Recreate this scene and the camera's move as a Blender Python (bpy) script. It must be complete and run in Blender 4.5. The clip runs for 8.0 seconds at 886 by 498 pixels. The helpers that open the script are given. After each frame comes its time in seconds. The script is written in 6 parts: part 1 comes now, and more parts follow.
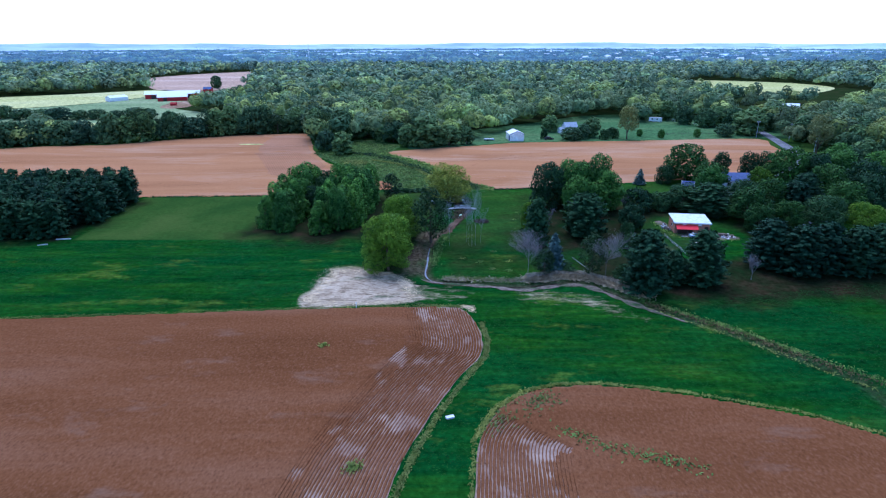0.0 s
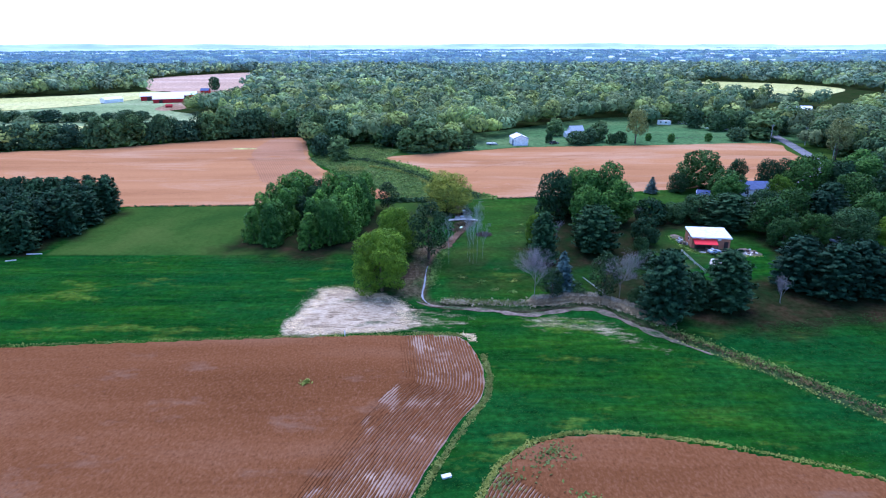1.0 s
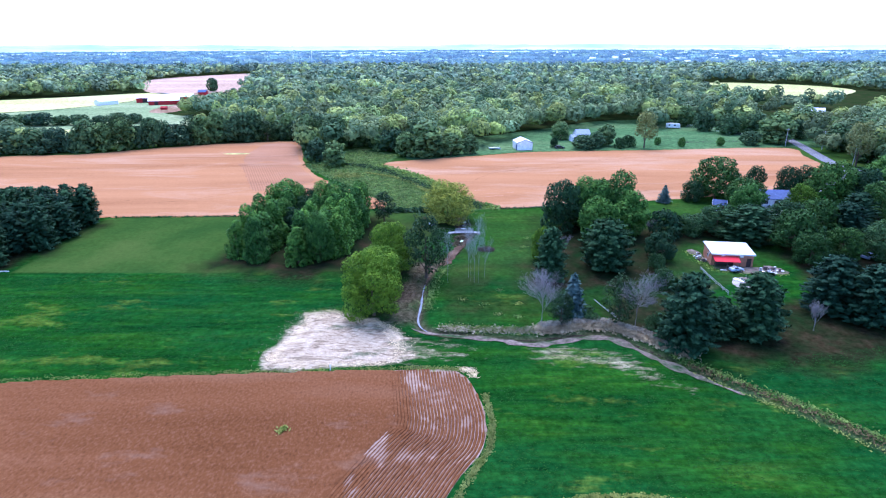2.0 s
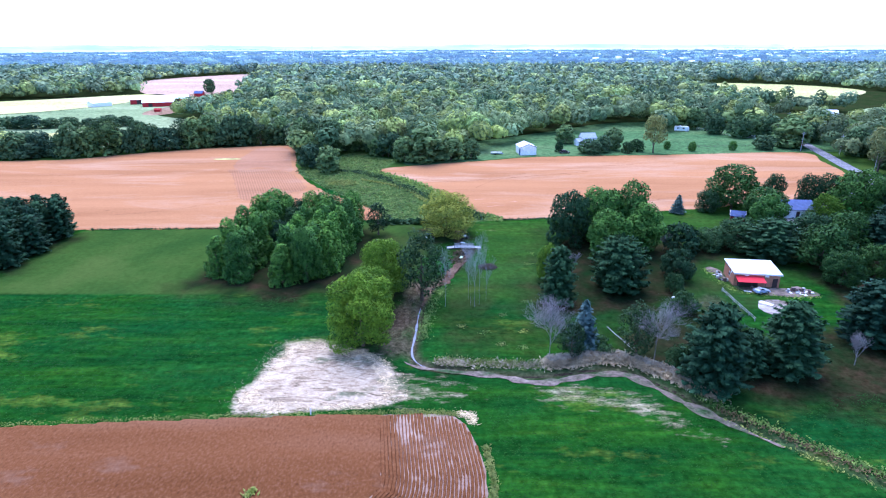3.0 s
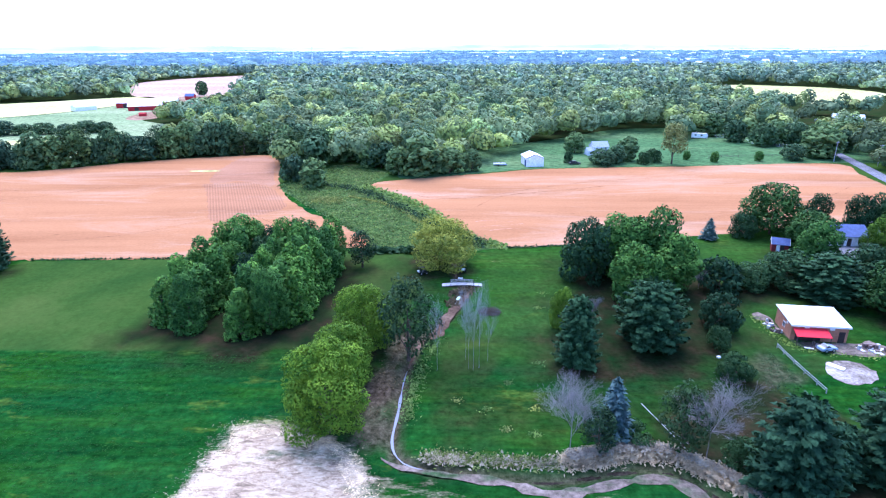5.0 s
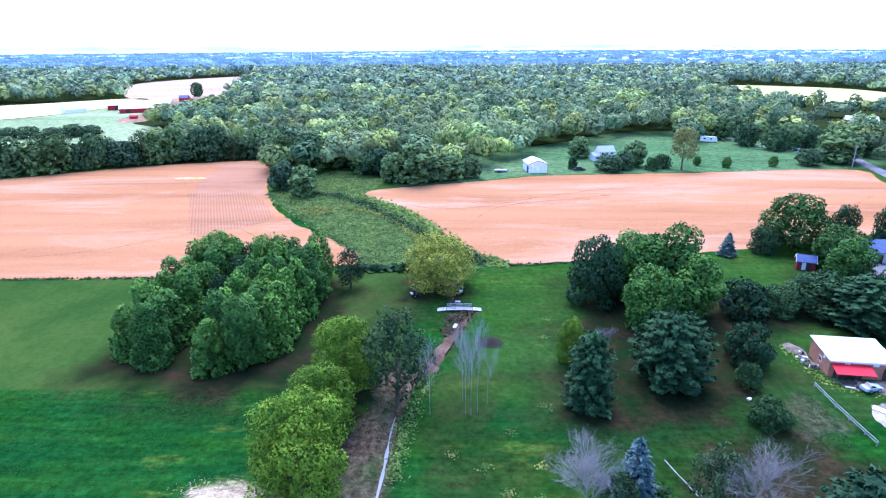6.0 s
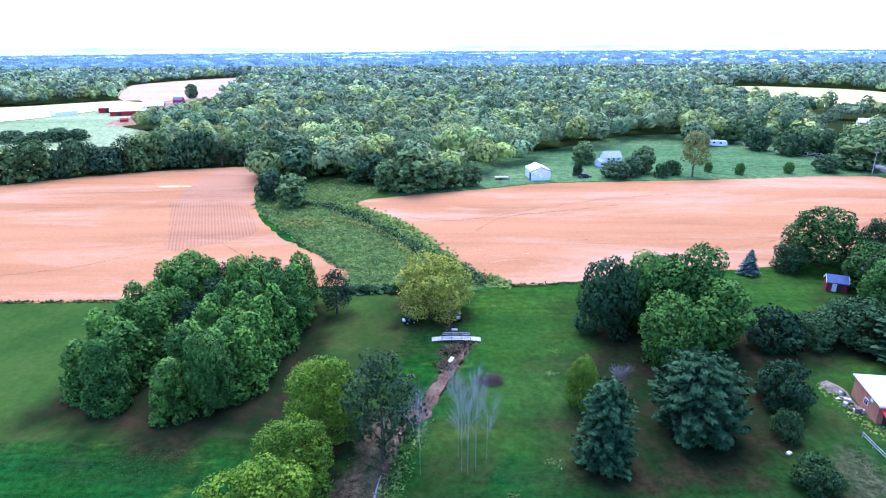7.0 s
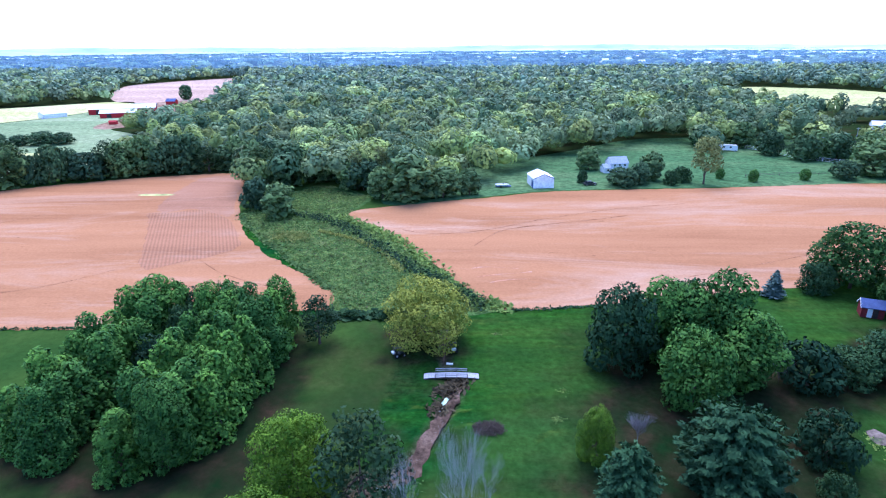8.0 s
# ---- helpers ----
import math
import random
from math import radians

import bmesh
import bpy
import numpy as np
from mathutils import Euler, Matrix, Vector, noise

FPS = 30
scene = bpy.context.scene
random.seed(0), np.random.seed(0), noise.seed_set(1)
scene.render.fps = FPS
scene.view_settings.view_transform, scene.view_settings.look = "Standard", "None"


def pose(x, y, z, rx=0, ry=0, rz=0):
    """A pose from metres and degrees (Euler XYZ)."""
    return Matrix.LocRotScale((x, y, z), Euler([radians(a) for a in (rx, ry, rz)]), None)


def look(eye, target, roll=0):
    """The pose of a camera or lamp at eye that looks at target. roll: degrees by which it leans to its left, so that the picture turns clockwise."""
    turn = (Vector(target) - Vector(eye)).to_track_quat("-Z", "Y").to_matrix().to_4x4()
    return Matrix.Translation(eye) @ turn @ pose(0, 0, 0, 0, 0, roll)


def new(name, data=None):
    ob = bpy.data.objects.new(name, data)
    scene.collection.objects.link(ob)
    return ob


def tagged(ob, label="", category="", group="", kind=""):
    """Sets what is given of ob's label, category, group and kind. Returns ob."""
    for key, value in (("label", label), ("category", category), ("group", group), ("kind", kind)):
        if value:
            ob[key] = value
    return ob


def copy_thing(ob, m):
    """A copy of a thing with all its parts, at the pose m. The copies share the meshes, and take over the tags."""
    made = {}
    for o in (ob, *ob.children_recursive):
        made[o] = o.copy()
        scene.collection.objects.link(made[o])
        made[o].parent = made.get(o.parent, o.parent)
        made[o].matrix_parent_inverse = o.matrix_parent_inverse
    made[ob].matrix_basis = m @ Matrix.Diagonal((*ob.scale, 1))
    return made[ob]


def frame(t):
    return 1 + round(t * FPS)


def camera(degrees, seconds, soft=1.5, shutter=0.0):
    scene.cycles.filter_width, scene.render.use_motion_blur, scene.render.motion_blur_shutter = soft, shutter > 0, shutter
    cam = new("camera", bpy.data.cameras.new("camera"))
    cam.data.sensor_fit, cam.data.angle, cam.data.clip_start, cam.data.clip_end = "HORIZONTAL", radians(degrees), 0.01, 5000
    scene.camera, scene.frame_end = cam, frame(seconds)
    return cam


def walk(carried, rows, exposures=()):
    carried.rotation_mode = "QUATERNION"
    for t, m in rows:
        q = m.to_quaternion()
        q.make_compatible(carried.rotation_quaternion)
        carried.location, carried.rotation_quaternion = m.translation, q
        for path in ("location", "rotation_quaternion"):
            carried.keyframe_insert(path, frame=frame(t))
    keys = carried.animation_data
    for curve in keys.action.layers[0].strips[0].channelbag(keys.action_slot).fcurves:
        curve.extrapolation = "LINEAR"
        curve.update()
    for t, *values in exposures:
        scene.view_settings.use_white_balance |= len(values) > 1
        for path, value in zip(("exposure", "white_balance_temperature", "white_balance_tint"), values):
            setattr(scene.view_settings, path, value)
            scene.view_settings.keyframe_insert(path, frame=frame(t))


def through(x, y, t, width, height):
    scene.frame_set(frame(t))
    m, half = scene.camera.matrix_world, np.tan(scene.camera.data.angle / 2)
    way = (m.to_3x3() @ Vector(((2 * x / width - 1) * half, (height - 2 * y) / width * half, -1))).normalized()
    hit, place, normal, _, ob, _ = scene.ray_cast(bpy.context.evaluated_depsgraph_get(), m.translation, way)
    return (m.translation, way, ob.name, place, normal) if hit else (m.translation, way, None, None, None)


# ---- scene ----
cam = camera(75.1, 8.0, 1.2)
METRES, EYE, TILT, LEAN, TURN = 100.0, 51.2, -19.2, 0.0, 0.0
ROWS = [
    (0.0, 0.0, 0.0, 0.0, -0.0, -0.51, 0.11),
    (0.5, 0.0045, 0.0629, 0.0215, 0.11, -0.48, 0.05),
    (1.0, 0.0087, 0.1182, 0.0403, 0.24, -0.45, 0.02),
    (1.5, 0.0131, 0.1756, 0.0597, 0.38, -0.41, -0.0),
    (3.0, 0.0264, 0.3535, 0.1222, 0.69, -0.4, -0.03),
    (3.5, 0.0304, 0.4113, 0.1422, 0.78, -0.38, -0.06),
    (4.0, 0.0344, 0.4717, 0.1629, 0.84, -0.36, -0.07),
    (4.5, 0.0383, 0.529, 0.1832, 0.9, -0.35, -0.09),
    (6.0, 0.0524, 0.7066, 0.2462, 1.07, -0.34, -0.03),
    (6.5, 0.0568, 0.7644, 0.2664, 1.11, -0.32, -0.02),
    (7.0, 0.0612, 0.8247, 0.2871, 1.16, -0.29, 0.01),
    (7.5, 0.0657, 0.8816, 0.3077, 1.19, -0.29, 0.02),
    (8.0, 0.0702, 0.9418, 0.3286, 1.2, -0.29, 0.01),
]
EXPOSURES = [(0.0, 1.03, 4700, 15), (0.5, 1.27, 4750, 17), (1.0, 1.48, 4920, 21), (1.5, 1.72, 4970, 22), (3.0, 1.95, 5020, 23), (3.5, 1.95, 5020, 23), (4.5, 2.05, 5020, 24), (6.5, 2.23, 4970, 25), (7.0, 2.16, 4970, 25), (7.5, 1.99, 4950, 25), (8.0, 1.78, 4920, 25)]
walk(cam, [(t, pose(0, 0, EYE, TILT, LEAN, TURN) @ pose(METRES * x, METRES * y, METRES * z, 90 + pitch, roll, yaw)) for t, x, y, z, yaw, pitch, roll in ROWS], EXPOSURES)


# ---- world, sun ----
SUN_AZ, SUN_EL = -9.7, 64.0
world = bpy.data.worlds.new("sky")
scene.world = world
world.use_nodes = True
wn = world.node_tree
sky = wn.nodes.new("ShaderNodeTexSky")
sky.sky_type = "NISHITA"
sky.sun_disc = False
sky.sun_elevation = radians(SUN_EL)
sky.sun_rotation = radians(SUN_AZ)
sky.air_density, sky.dust_density, sky.ozone_density = 1.0, 0.6, 1.0
wn.nodes["Background"].inputs["Strength"].default_value = 0.13
wn.links.new(sky.outputs["Color"], wn.nodes["Background"].inputs["Color"])
sun = new("sun", bpy.data.lights.new("sun", "SUN"))
sun.data.energy, sun.data.angle, sun.data.color = 1.5, radians(56), (1.0, 0.92, 0.80)
_az, _el = radians(SUN_AZ), radians(SUN_EL)
sun.matrix_world = look((900 * math.sin(_az) * math.cos(_el), 900 * math.cos(_az) * math.cos(_el), 900 * math.sin(_el)), (0, 0, 0))


# ---- materials ----
def material(name, build, rough=0.85, spec=0.2, metal=0.0):
    """A Principled material; build(nodes, links, shader) wires its colour and bump."""
    m = bpy.data.materials.new(name)
    m.use_nodes = True
    nt = m.node_tree
    sh = nt.nodes["Principled BSDF"]
    sh.inputs["Roughness"].default_value = rough
    sh.inputs["Specular IOR Level"].default_value = spec
    sh.inputs["Metallic"].default_value = metal
    build(nt, sh)
    return m


def coords(nt, scale=(1, 1, 1), rot=0.0, kind="Object"):
    tc = nt.nodes.new("ShaderNodeTexCoord")
    mp = nt.nodes.new("ShaderNodeMapping")
    mp.inputs["Scale"].default_value = scale
    mp.inputs["Rotation"].default_value = (0, 0, radians(rot))
    nt.links.new(tc.outputs[kind], mp.inputs["Vector"])
    return mp.outputs["Vector"]


def noise_tex(nt, scale, detail=4.0, rough=0.55, vec=None, distort=0.0):
    n = nt.nodes.new("ShaderNodeTexNoise")
    n.inputs["Scale"].default_value = scale
    n.inputs["Detail"].default_value = detail
    n.inputs["Roughness"].default_value = rough
    n.inputs["Distortion"].default_value = distort
    nt.links.new(vec if vec is not None else coords(nt), n.inputs["Vector"])
    return n.outputs["Fac"]


def ramp(nt, fac, stops):
    r = nt.nodes.new("ShaderNodeValToRGB")
    el = r.color_ramp.elements
    while len(el) < len(stops):
        el.new(0.5)
    for e, (p, c) in zip(el, stops):
        e.position, e.color = p, (*c, 1)
    nt.links.new(fac, r.inputs["Fac"])
    return r.outputs["Color"]


def mix(nt, fac, a, b, kind="MIX"):
    n = nt.nodes.new("ShaderNodeMix")
    n.data_type, n.blend_type = "RGBA", kind
    for sock, v in ((n.inputs["Factor"], fac), (n.inputs["A"], a), (n.inputs["B"], b)):
        if isinstance(v, (int, float)):
            sock.default_value = v
        elif isinstance(v, tuple):
            sock.default_value = (*v, 1)
        else:
            nt.links.new(v, sock)
    return n.outputs["Result"]


def bump(nt, sh, height, strength=0.5, dist=0.1):
    b = nt.nodes.new("ShaderNodeBump")
    b.inputs["Strength"].default_value, b.inputs["Distance"].default_value = strength, dist
    nt.links.new(height, b.inputs["Height"])
    nt.links.new(b.outputs["Normal"], sh.inputs["Normal"])


def patchy(name, dark, mid, light, big=0.03, fine=1.2, stretch=(1, 1, 1), rot=0.0, bumps=0.6, rough=0.9, dist=0.12, gain=0.85):
    """Ground cover: three tones in large patches, broken up by fine grain."""
    def build(nt, sh):
        v = coords(nt, stretch, rot)
        a = noise_tex(nt, big, 5, 0.6, v)
        b = noise_tex(nt, fine, 6, 0.7)
        c = ramp(nt, a, [(0.32, dark), (0.5, mid), (0.68, light)])
        d = ramp(nt, b, [(0.28, (0.30, 0.30, 0.30)), (0.72, (1.75, 1.75, 1.75))])
        nt.links.new(mix(nt, gain, c, d, "MULTIPLY"), sh.inputs["Base Color"])
        bump(nt, sh, b, bumps, dist)
    return material(name, build, rough, 0.0)


def foliage(name, base, light, through=0.14, attr=False):
    """Leaves: clump-to-clump and tree-to-tree variation, some light passing through."""
    m = bpy.data.materials.new(name)
    m.use_nodes = True
    nt = m.node_tree
    sh = nt.nodes["Principled BSDF"]
    sh.inputs["Roughness"].default_value = 0.65
    sh.inputs["Specular IOR Level"].default_value = 0.05
    geo = nt.nodes.new("ShaderNodeNewGeometry")
    tone = noise_tex(nt, 0.22 if attr else 0.75, 3, 0.6, coords(nt))
    c = mix(nt, mix(nt, 0.12 if attr else 0.26, ramp(nt, tone, [(0.36, (0, 0, 0)), (0.64, (1, 1, 1))]), geo.outputs["Random Per Island"]), base, light)
    big = noise_tex(nt, 0.30, 3, 0.5, coords(nt))
    c = mix(nt, 0.6, c, ramp(nt, big, [(0.3, (0.55, 0.6, 0.6)), (0.7, (1.4, 1.35, 1.2))]), "MULTIPLY")
    if attr:
        at = nt.nodes.new("ShaderNodeAttribute")
        at.attribute_name = "tint"
        c = mix(nt, 1.0, c, at.outputs["Color"], "MULTIPLY")
    else:
        oi = nt.nodes.new("ShaderNodeObjectInfo")
        c = mix(nt, 1.0, c, ramp(nt, oi.outputs["Random"], [(0.0, (0.62, 0.70, 0.76)), (1.0, (1.36, 1.28, 1.0))]), "MULTIPLY")
    nt.links.new(c, sh.inputs["Base Color"])
    tr = nt.nodes.new("ShaderNodeBsdfTranslucent")
    nt.links.new(c, tr.inputs["Color"])
    ms = nt.nodes.new("ShaderNodeMixShader")
    ms.inputs[0].default_value = through
    nt.links.new(sh.outputs[0], ms.inputs[1])
    nt.links.new(tr.outputs[0], ms.inputs[2])
    nt.links.new(ms.outputs[0], nt.nodes["Material Output"].inputs["Surface"])
    return m


def plain(name, colour, rough=0.6, spec=0.3, metal=0.0, wear=0.25, scale=3.0):
    def build(nt, sh):
        f = noise_tex(nt, scale, 5, 0.65)
        lo = tuple(c * (1 - wear) for c in colour)
        hi = tuple(min(1, c * (1 + wear * 0.5)) for c in colour)
        nt.links.new(ramp(nt, f, [(0.3, lo), (0.7, hi)]), sh.inputs["Base Color"])
        bump(nt, sh, noise_tex(nt, scale * 8, 3), 0.15, 0.02)
    return material(name, build, rough, spec, metal)


def bean_build(nt, sh):
    """Ripe canopy: broad streaks, reddish and greyish flecks along the drilled rows, a few dark gaps."""
    st = noise_tex(nt, 0.06, 6, 0.65, coords(nt, (0.18, 1, 1)))
    c = ramp(nt, st, [(0.32, (0.110, 0.042, 0.016)), (0.50, (0.146, 0.058, 0.023)), (0.68, (0.176, 0.082, 0.042))])
    fleck = noise_tex(nt, 2.6, 5, 0.72, coords(nt, (1.0, 0.6, 1), -8))
    c = mix(nt, ramp(nt, fleck, [(0.50, (0, 0, 0)), (0.68, (0.5, 0.5, 0.5))]), c, (0.225, 0.108, 0.058))
    c = mix(nt, ramp(nt, fleck, [(0.34, (0.55, 0.55, 0.55)), (0.46, (0, 0, 0))]), c, (0.062, 0.026, 0.014))
    worn = noise_tex(nt, 0.16, 5, 0.7, coords(nt, (0.4, 1, 1), 10))
    c = mix(nt, ramp(nt, worn, [(0.58, (0, 0, 0)), (0.74, (0.6, 0.6, 0.6))]), c, (0.190, 0.108, 0.070))
    nt.links.new(c, sh.inputs["Base Color"])
    bump(nt, sh, fleck, 0.5, 0.12)


BEANS = material("ripe bean canopy", bean_build, 0.95, 0.0)


def far_beans(name, dark, mid, pale, rows=0.0):
    """Ripe crop seen from afar: long streaks, washed pale patches, dark tufts, and drilled rows where it stands thin."""
    def build(nt, sh):
        st = noise_tex(nt, 0.07, 6, 0.65, coords(nt, (0.10, 1, 1), 6))
        c = ramp(nt, st, [(0.34, dark), (0.50, mid), (0.66, tuple(v * 1.10 for v in mid))])
        wash = noise_tex(nt, 0.045, 6, 0.74, coords(nt, (0.25, 1, 1), 12), 0.6)
        c = mix(nt, ramp(nt, wash, [(0.50, (0, 0, 0)), (0.72, (0.9, 0.9, 0.9))]), c, pale)
        tuft = noise_tex(nt, 0.42, 3, 0.6, coords(nt, (0.6, 1, 1)))
        c = mix(nt, ramp(nt, tuft, [(0.70, (0, 0, 0)), (0.76, (0.5, 0.5, 0.5))]), c, tuple(v * 0.55 for v in dark))
        fine = noise_tex(nt, 1.7, 5, 0.7)
        c = mix(nt, 0.28, c, ramp(nt, fine, [(0.3, (0.5, 0.5, 0.5)), (0.7, (1.5, 1.5, 1.5))]), "MULTIPLY")
        if rows:
            w = nt.nodes.new("ShaderNodeTexWave")
            w.wave_type, w.bands_direction = "BANDS", "X"
            w.inputs["Scale"].default_value, w.inputs["Distortion"].default_value = 0.314 / rows, 0.0
            nt.links.new(coords(nt, (1, 1, 1), -22), w.inputs["Vector"])
            c = mix(nt, 0.26, c, ramp(nt, w.outputs["Fac"], [(0.25, (0.50, 0.54, 0.56)), (0.75, (1.25, 1.22, 1.2))]), "MULTIPLY")
        nt.links.new(c, sh.inputs["Base Color"])
        bump(nt, sh, fine, 0.25, 0.08)
    return material(name, build, 0.95, 0.0)


BEANS_FAR = far_beans("ripe beans mid distance", (0.280, 0.126, 0.056), (0.350, 0.166, 0.076), (0.44, 0.275, 0.175))
BEANS_DULL = far_beans("dull ripe beans", (0.255, 0.125, 0.068), (0.325, 0.165, 0.092), (0.42, 0.265, 0.180))
BEANS_THIN = far_beans("thin ripe beans in rows", (0.255, 0.122, 0.062), (0.320, 0.155, 0.080), (0.40, 0.245, 0.160), 0.9)


def soil_build(nt, sh):
    """Bare soil between the rows: grey-brown, bleached where water has stood."""
    fine = noise_tex(nt, 1.6, 6, 0.7)
    c = ramp(nt, fine, [(0.30, (0.150, 0.092, 0.066)), (0.70, (0.310, 0.210, 0.165))])
    wash = noise_tex(nt, 0.13, 5, 0.62, coords(nt, (0.8, 1, 1), 20))
    c = mix(nt, ramp(nt, wash, [(0.50, (0, 0, 0)), (0.70, (0.62, 0.62, 0.62))]), c, (0.45, 0.35, 0.28))
    nt.links.new(c, sh.inputs["Base Color"])
    bump(nt, sh, fine, 0.6, 0.1)


SOIL = material("dry field soil", soil_build, 0.95, 0.0)


def straw_colour(nt):
    """Raked straw: long pale swaths, brown and green ground between them."""
    swath = noise_tex(nt, 0.75, 7, 0.78, coords(nt, (0.36, 1, 1), 7), 1.2)
    cov = noise_tex(nt, 0.20, 6, 0.7, coords(nt, (0.5, 1, 1)))
    c = ramp(nt, swath, [(0.36, (0.13, 0.100, 0.066)), (0.46, (0.34, 0.250, 0.165)), (0.55, (0.47, 0.370, 0.260)), (0.72, (0.60, 0.490, 0.360))])
    c = mix(nt, ramp(nt, cov, [(0.50, (0, 0, 0)), (0.68, (0.4, 0.4, 0.4))]), c, (0.27, 0.20, 0.14))
    c = mix(nt, ramp(nt, cov, [(0.32, (0.8, 0.8, 0.8)), (0.42, (0, 0, 0))]), c, (0.06, 0.085, 0.04))
    return c


def straw_build(nt, sh):
    fine = noise_tex(nt, 2.2, 6, 0.75)
    nt.links.new(mix(nt, 0.6, straw_colour(nt), ramp(nt, fine, [(0.28, (0.45, 0.45, 0.45)), (0.72, (1.45, 1.45, 1.45))]), "MULTIPLY"), sh.inputs["Base Color"])
    bump(nt, sh, fine, 1.0, 0.12)


STRAW = material("straw mulch", straw_build, 0.95, 0.0)
WASHED = patchy("washed pale stubble", (0.36, 0.165, 0.085), (0.39, 0.20, 0.12), (0.48, 0.32, 0.25), 0.35, 1.5, (0.3, 1, 1))
PASTURE = patchy("cropped pasture", (0.046, 0.102, 0.040), (0.072, 0.136, 0.052), (0.130, 0.180, 0.076), 0.03, 0.5, (0.3, 1, 1))
SAND = patchy("pale sand", (0.10, 0.080, 0.06), (0.25, 0.215, 0.185), (0.40, 0.36, 0.33), 0.22, 2.0)
DIRT = patchy("bare brown dirt", (0.050, 0.034, 0.024), (0.105, 0.068, 0.047), (0.20, 0.142, 0.105), 0.25, 1.5)
DARKBED = patchy("very dark brown soil", (0.018, 0.015, 0.012), (0.034, 0.027, 0.020), (0.060, 0.047, 0.036), 0.5, 2.0)
PATH = patchy("grey-tan bank soil", (0.030, 0.066, 0.022), (0.145, 0.115, 0.092), (0.235, 0.185, 0.155), 0.30, 1.5, (0.5, 1, 1))
WEEDS = patchy("rank weeds", (0.035, 0.080, 0.022), (0.072, 0.130, 0.034), (0.150, 0.175, 0.056), 0.16, 0.8, bumps=1.0, dist=0.4)
GOLD = patchy("pale ripe field", (0.36, 0.36, 0.13), (0.45, 0.43, 0.17), (0.52, 0.49, 0.25), 0.02, 0.3, (0.2, 1, 1))
FARBROWN = patchy("far stubble field", (0.36, 0.24, 0.17), (0.43, 0.29, 0.21), (0.50, 0.36, 0.28), 0.015, 0.3, (0.2, 1, 1))
FARMDIRT = patchy("bare tan slope", (0.19, 0.115, 0.070), (0.26, 0.165, 0.105), (0.34, 0.235, 0.165), 0.05, 0.4)
ASPHALT = patchy("worn asphalt", (0.13, 0.13, 0.145), (0.17, 0.17, 0.185), (0.22, 0.22, 0.235), 0.2, 2.0, bumps=0.2)

LEAF = {
    "maple": foliage("maple leaves", (0.011, 0.052, 0.014), (0.115, 0.235, 0.048), 0.16),
    "grove": foliage("bright grove leaves", (0.010, 0.050, 0.013), (0.125, 0.255, 0.048), 0.14),
    "lime": foliage("yellow-green leaves", (0.030, 0.085, 0.009), (0.180, 0.290, 0.028), 0.22),
    "willow": foliage("willow leaves", (0.060, 0.098, 0.018), (0.350, 0.365, 0.070), 0.22),
    "dark": foliage("dark leaves", (0.010, 0.034, 0.017), (0.050, 0.100, 0.043)),
    "oak": foliage("oak leaves", (0.008, 0.034, 0.012), (0.070, 0.145, 0.036)),
    "olive": foliage("thin olive leaves", (0.016, 0.042, 0.018), (0.062, 0.105, 0.042)),
    "pine": foliage("pine needles", (0.006, 0.026, 0.014), (0.044, 0.098, 0.052), 0.06),
    "spruce": foliage("blue spruce needles", (0.034, 0.074, 0.074), (0.140, 0.200, 0.200), 0.06),
    "pale": foliage("turning leaves", (0.110, 0.130, 0.052), (0.240, 0.265, 0.115), 0.25),
    "weed": foliage("weed leaves", (0.056, 0.122, 0.030), (0.250, 0.340, 0.094), 0.25),
    "tuft": foliage("grass blades", (0.009, 0.046, 0.007), (0.024, 0.088, 0.011), 0.25),
    "dry": foliage("dry yellow grass", (0.110, 0.150, 0.030), (0.300, 0.315, 0.098), 0.25),
    "reed": foliage("bleached dead reeds", (0.34, 0.265, 0.195), (0.66, 0.54, 0.42), 0.28),
    "edge": foliage("leaves at the woods' edge", (0.034, 0.078, 0.036), (0.175, 0.262, 0.108), 0.18),
    "edge_dark": foliage("dark leaves at the woods' edge", (0.022, 0.054, 0.031), (0.098, 0.165, 0.082), 0.16),
    "straw": foliage("loose straw", (0.40, 0.31, 0.225), (0.68, 0.55, 0.42), 0.1),
    "brown": foliage("dead brown stalks", (0.050, 0.037, 0.024), (0.13, 0.10, 0.06), 0.12),
}
WOODS = foliage("woodland leaves", (0.080, 0.125, 0.058), (0.235, 0.305, 0.138), 0.18, attr=True)
LIGHTGRASS = patchy("pale cropped grass", (0.16, 0.215, 0.10), (0.22, 0.27, 0.13), (0.30, 0.33, 0.18), 0.03, 0.5, (0.3, 1, 1))
BARK = plain("grey-brown bark", (0.10, 0.075, 0.058), 0.9, 0.1, wear=0.4)
PALEBARK = plain("pale dead wood", (0.36, 0.36, 0.37), 0.85, 0.1, wear=0.3)
GREYTWIG = plain("grey twigs", (0.25, 0.225, 0.225), 0.9, 0.1, wear=0.3)


# ---- ground height, shared by everything ----
def g(y):
    s = min(1.0, max(0.0, (y - 83) / 238))
    return -1.9 + 4.76 * s * s * (3 - 2 * s)


def part(name, bm, mat, parent=None, label=""):
    """Link a bmesh as one mesh object under a thing or a part."""
    me = bpy.data.meshes.new(name)
    bm.to_mesh(me)
    bm.free()
    me.materials.append(mat)
    ob = new(name, me)
    ob.parent = parent
    return tagged(ob, label)


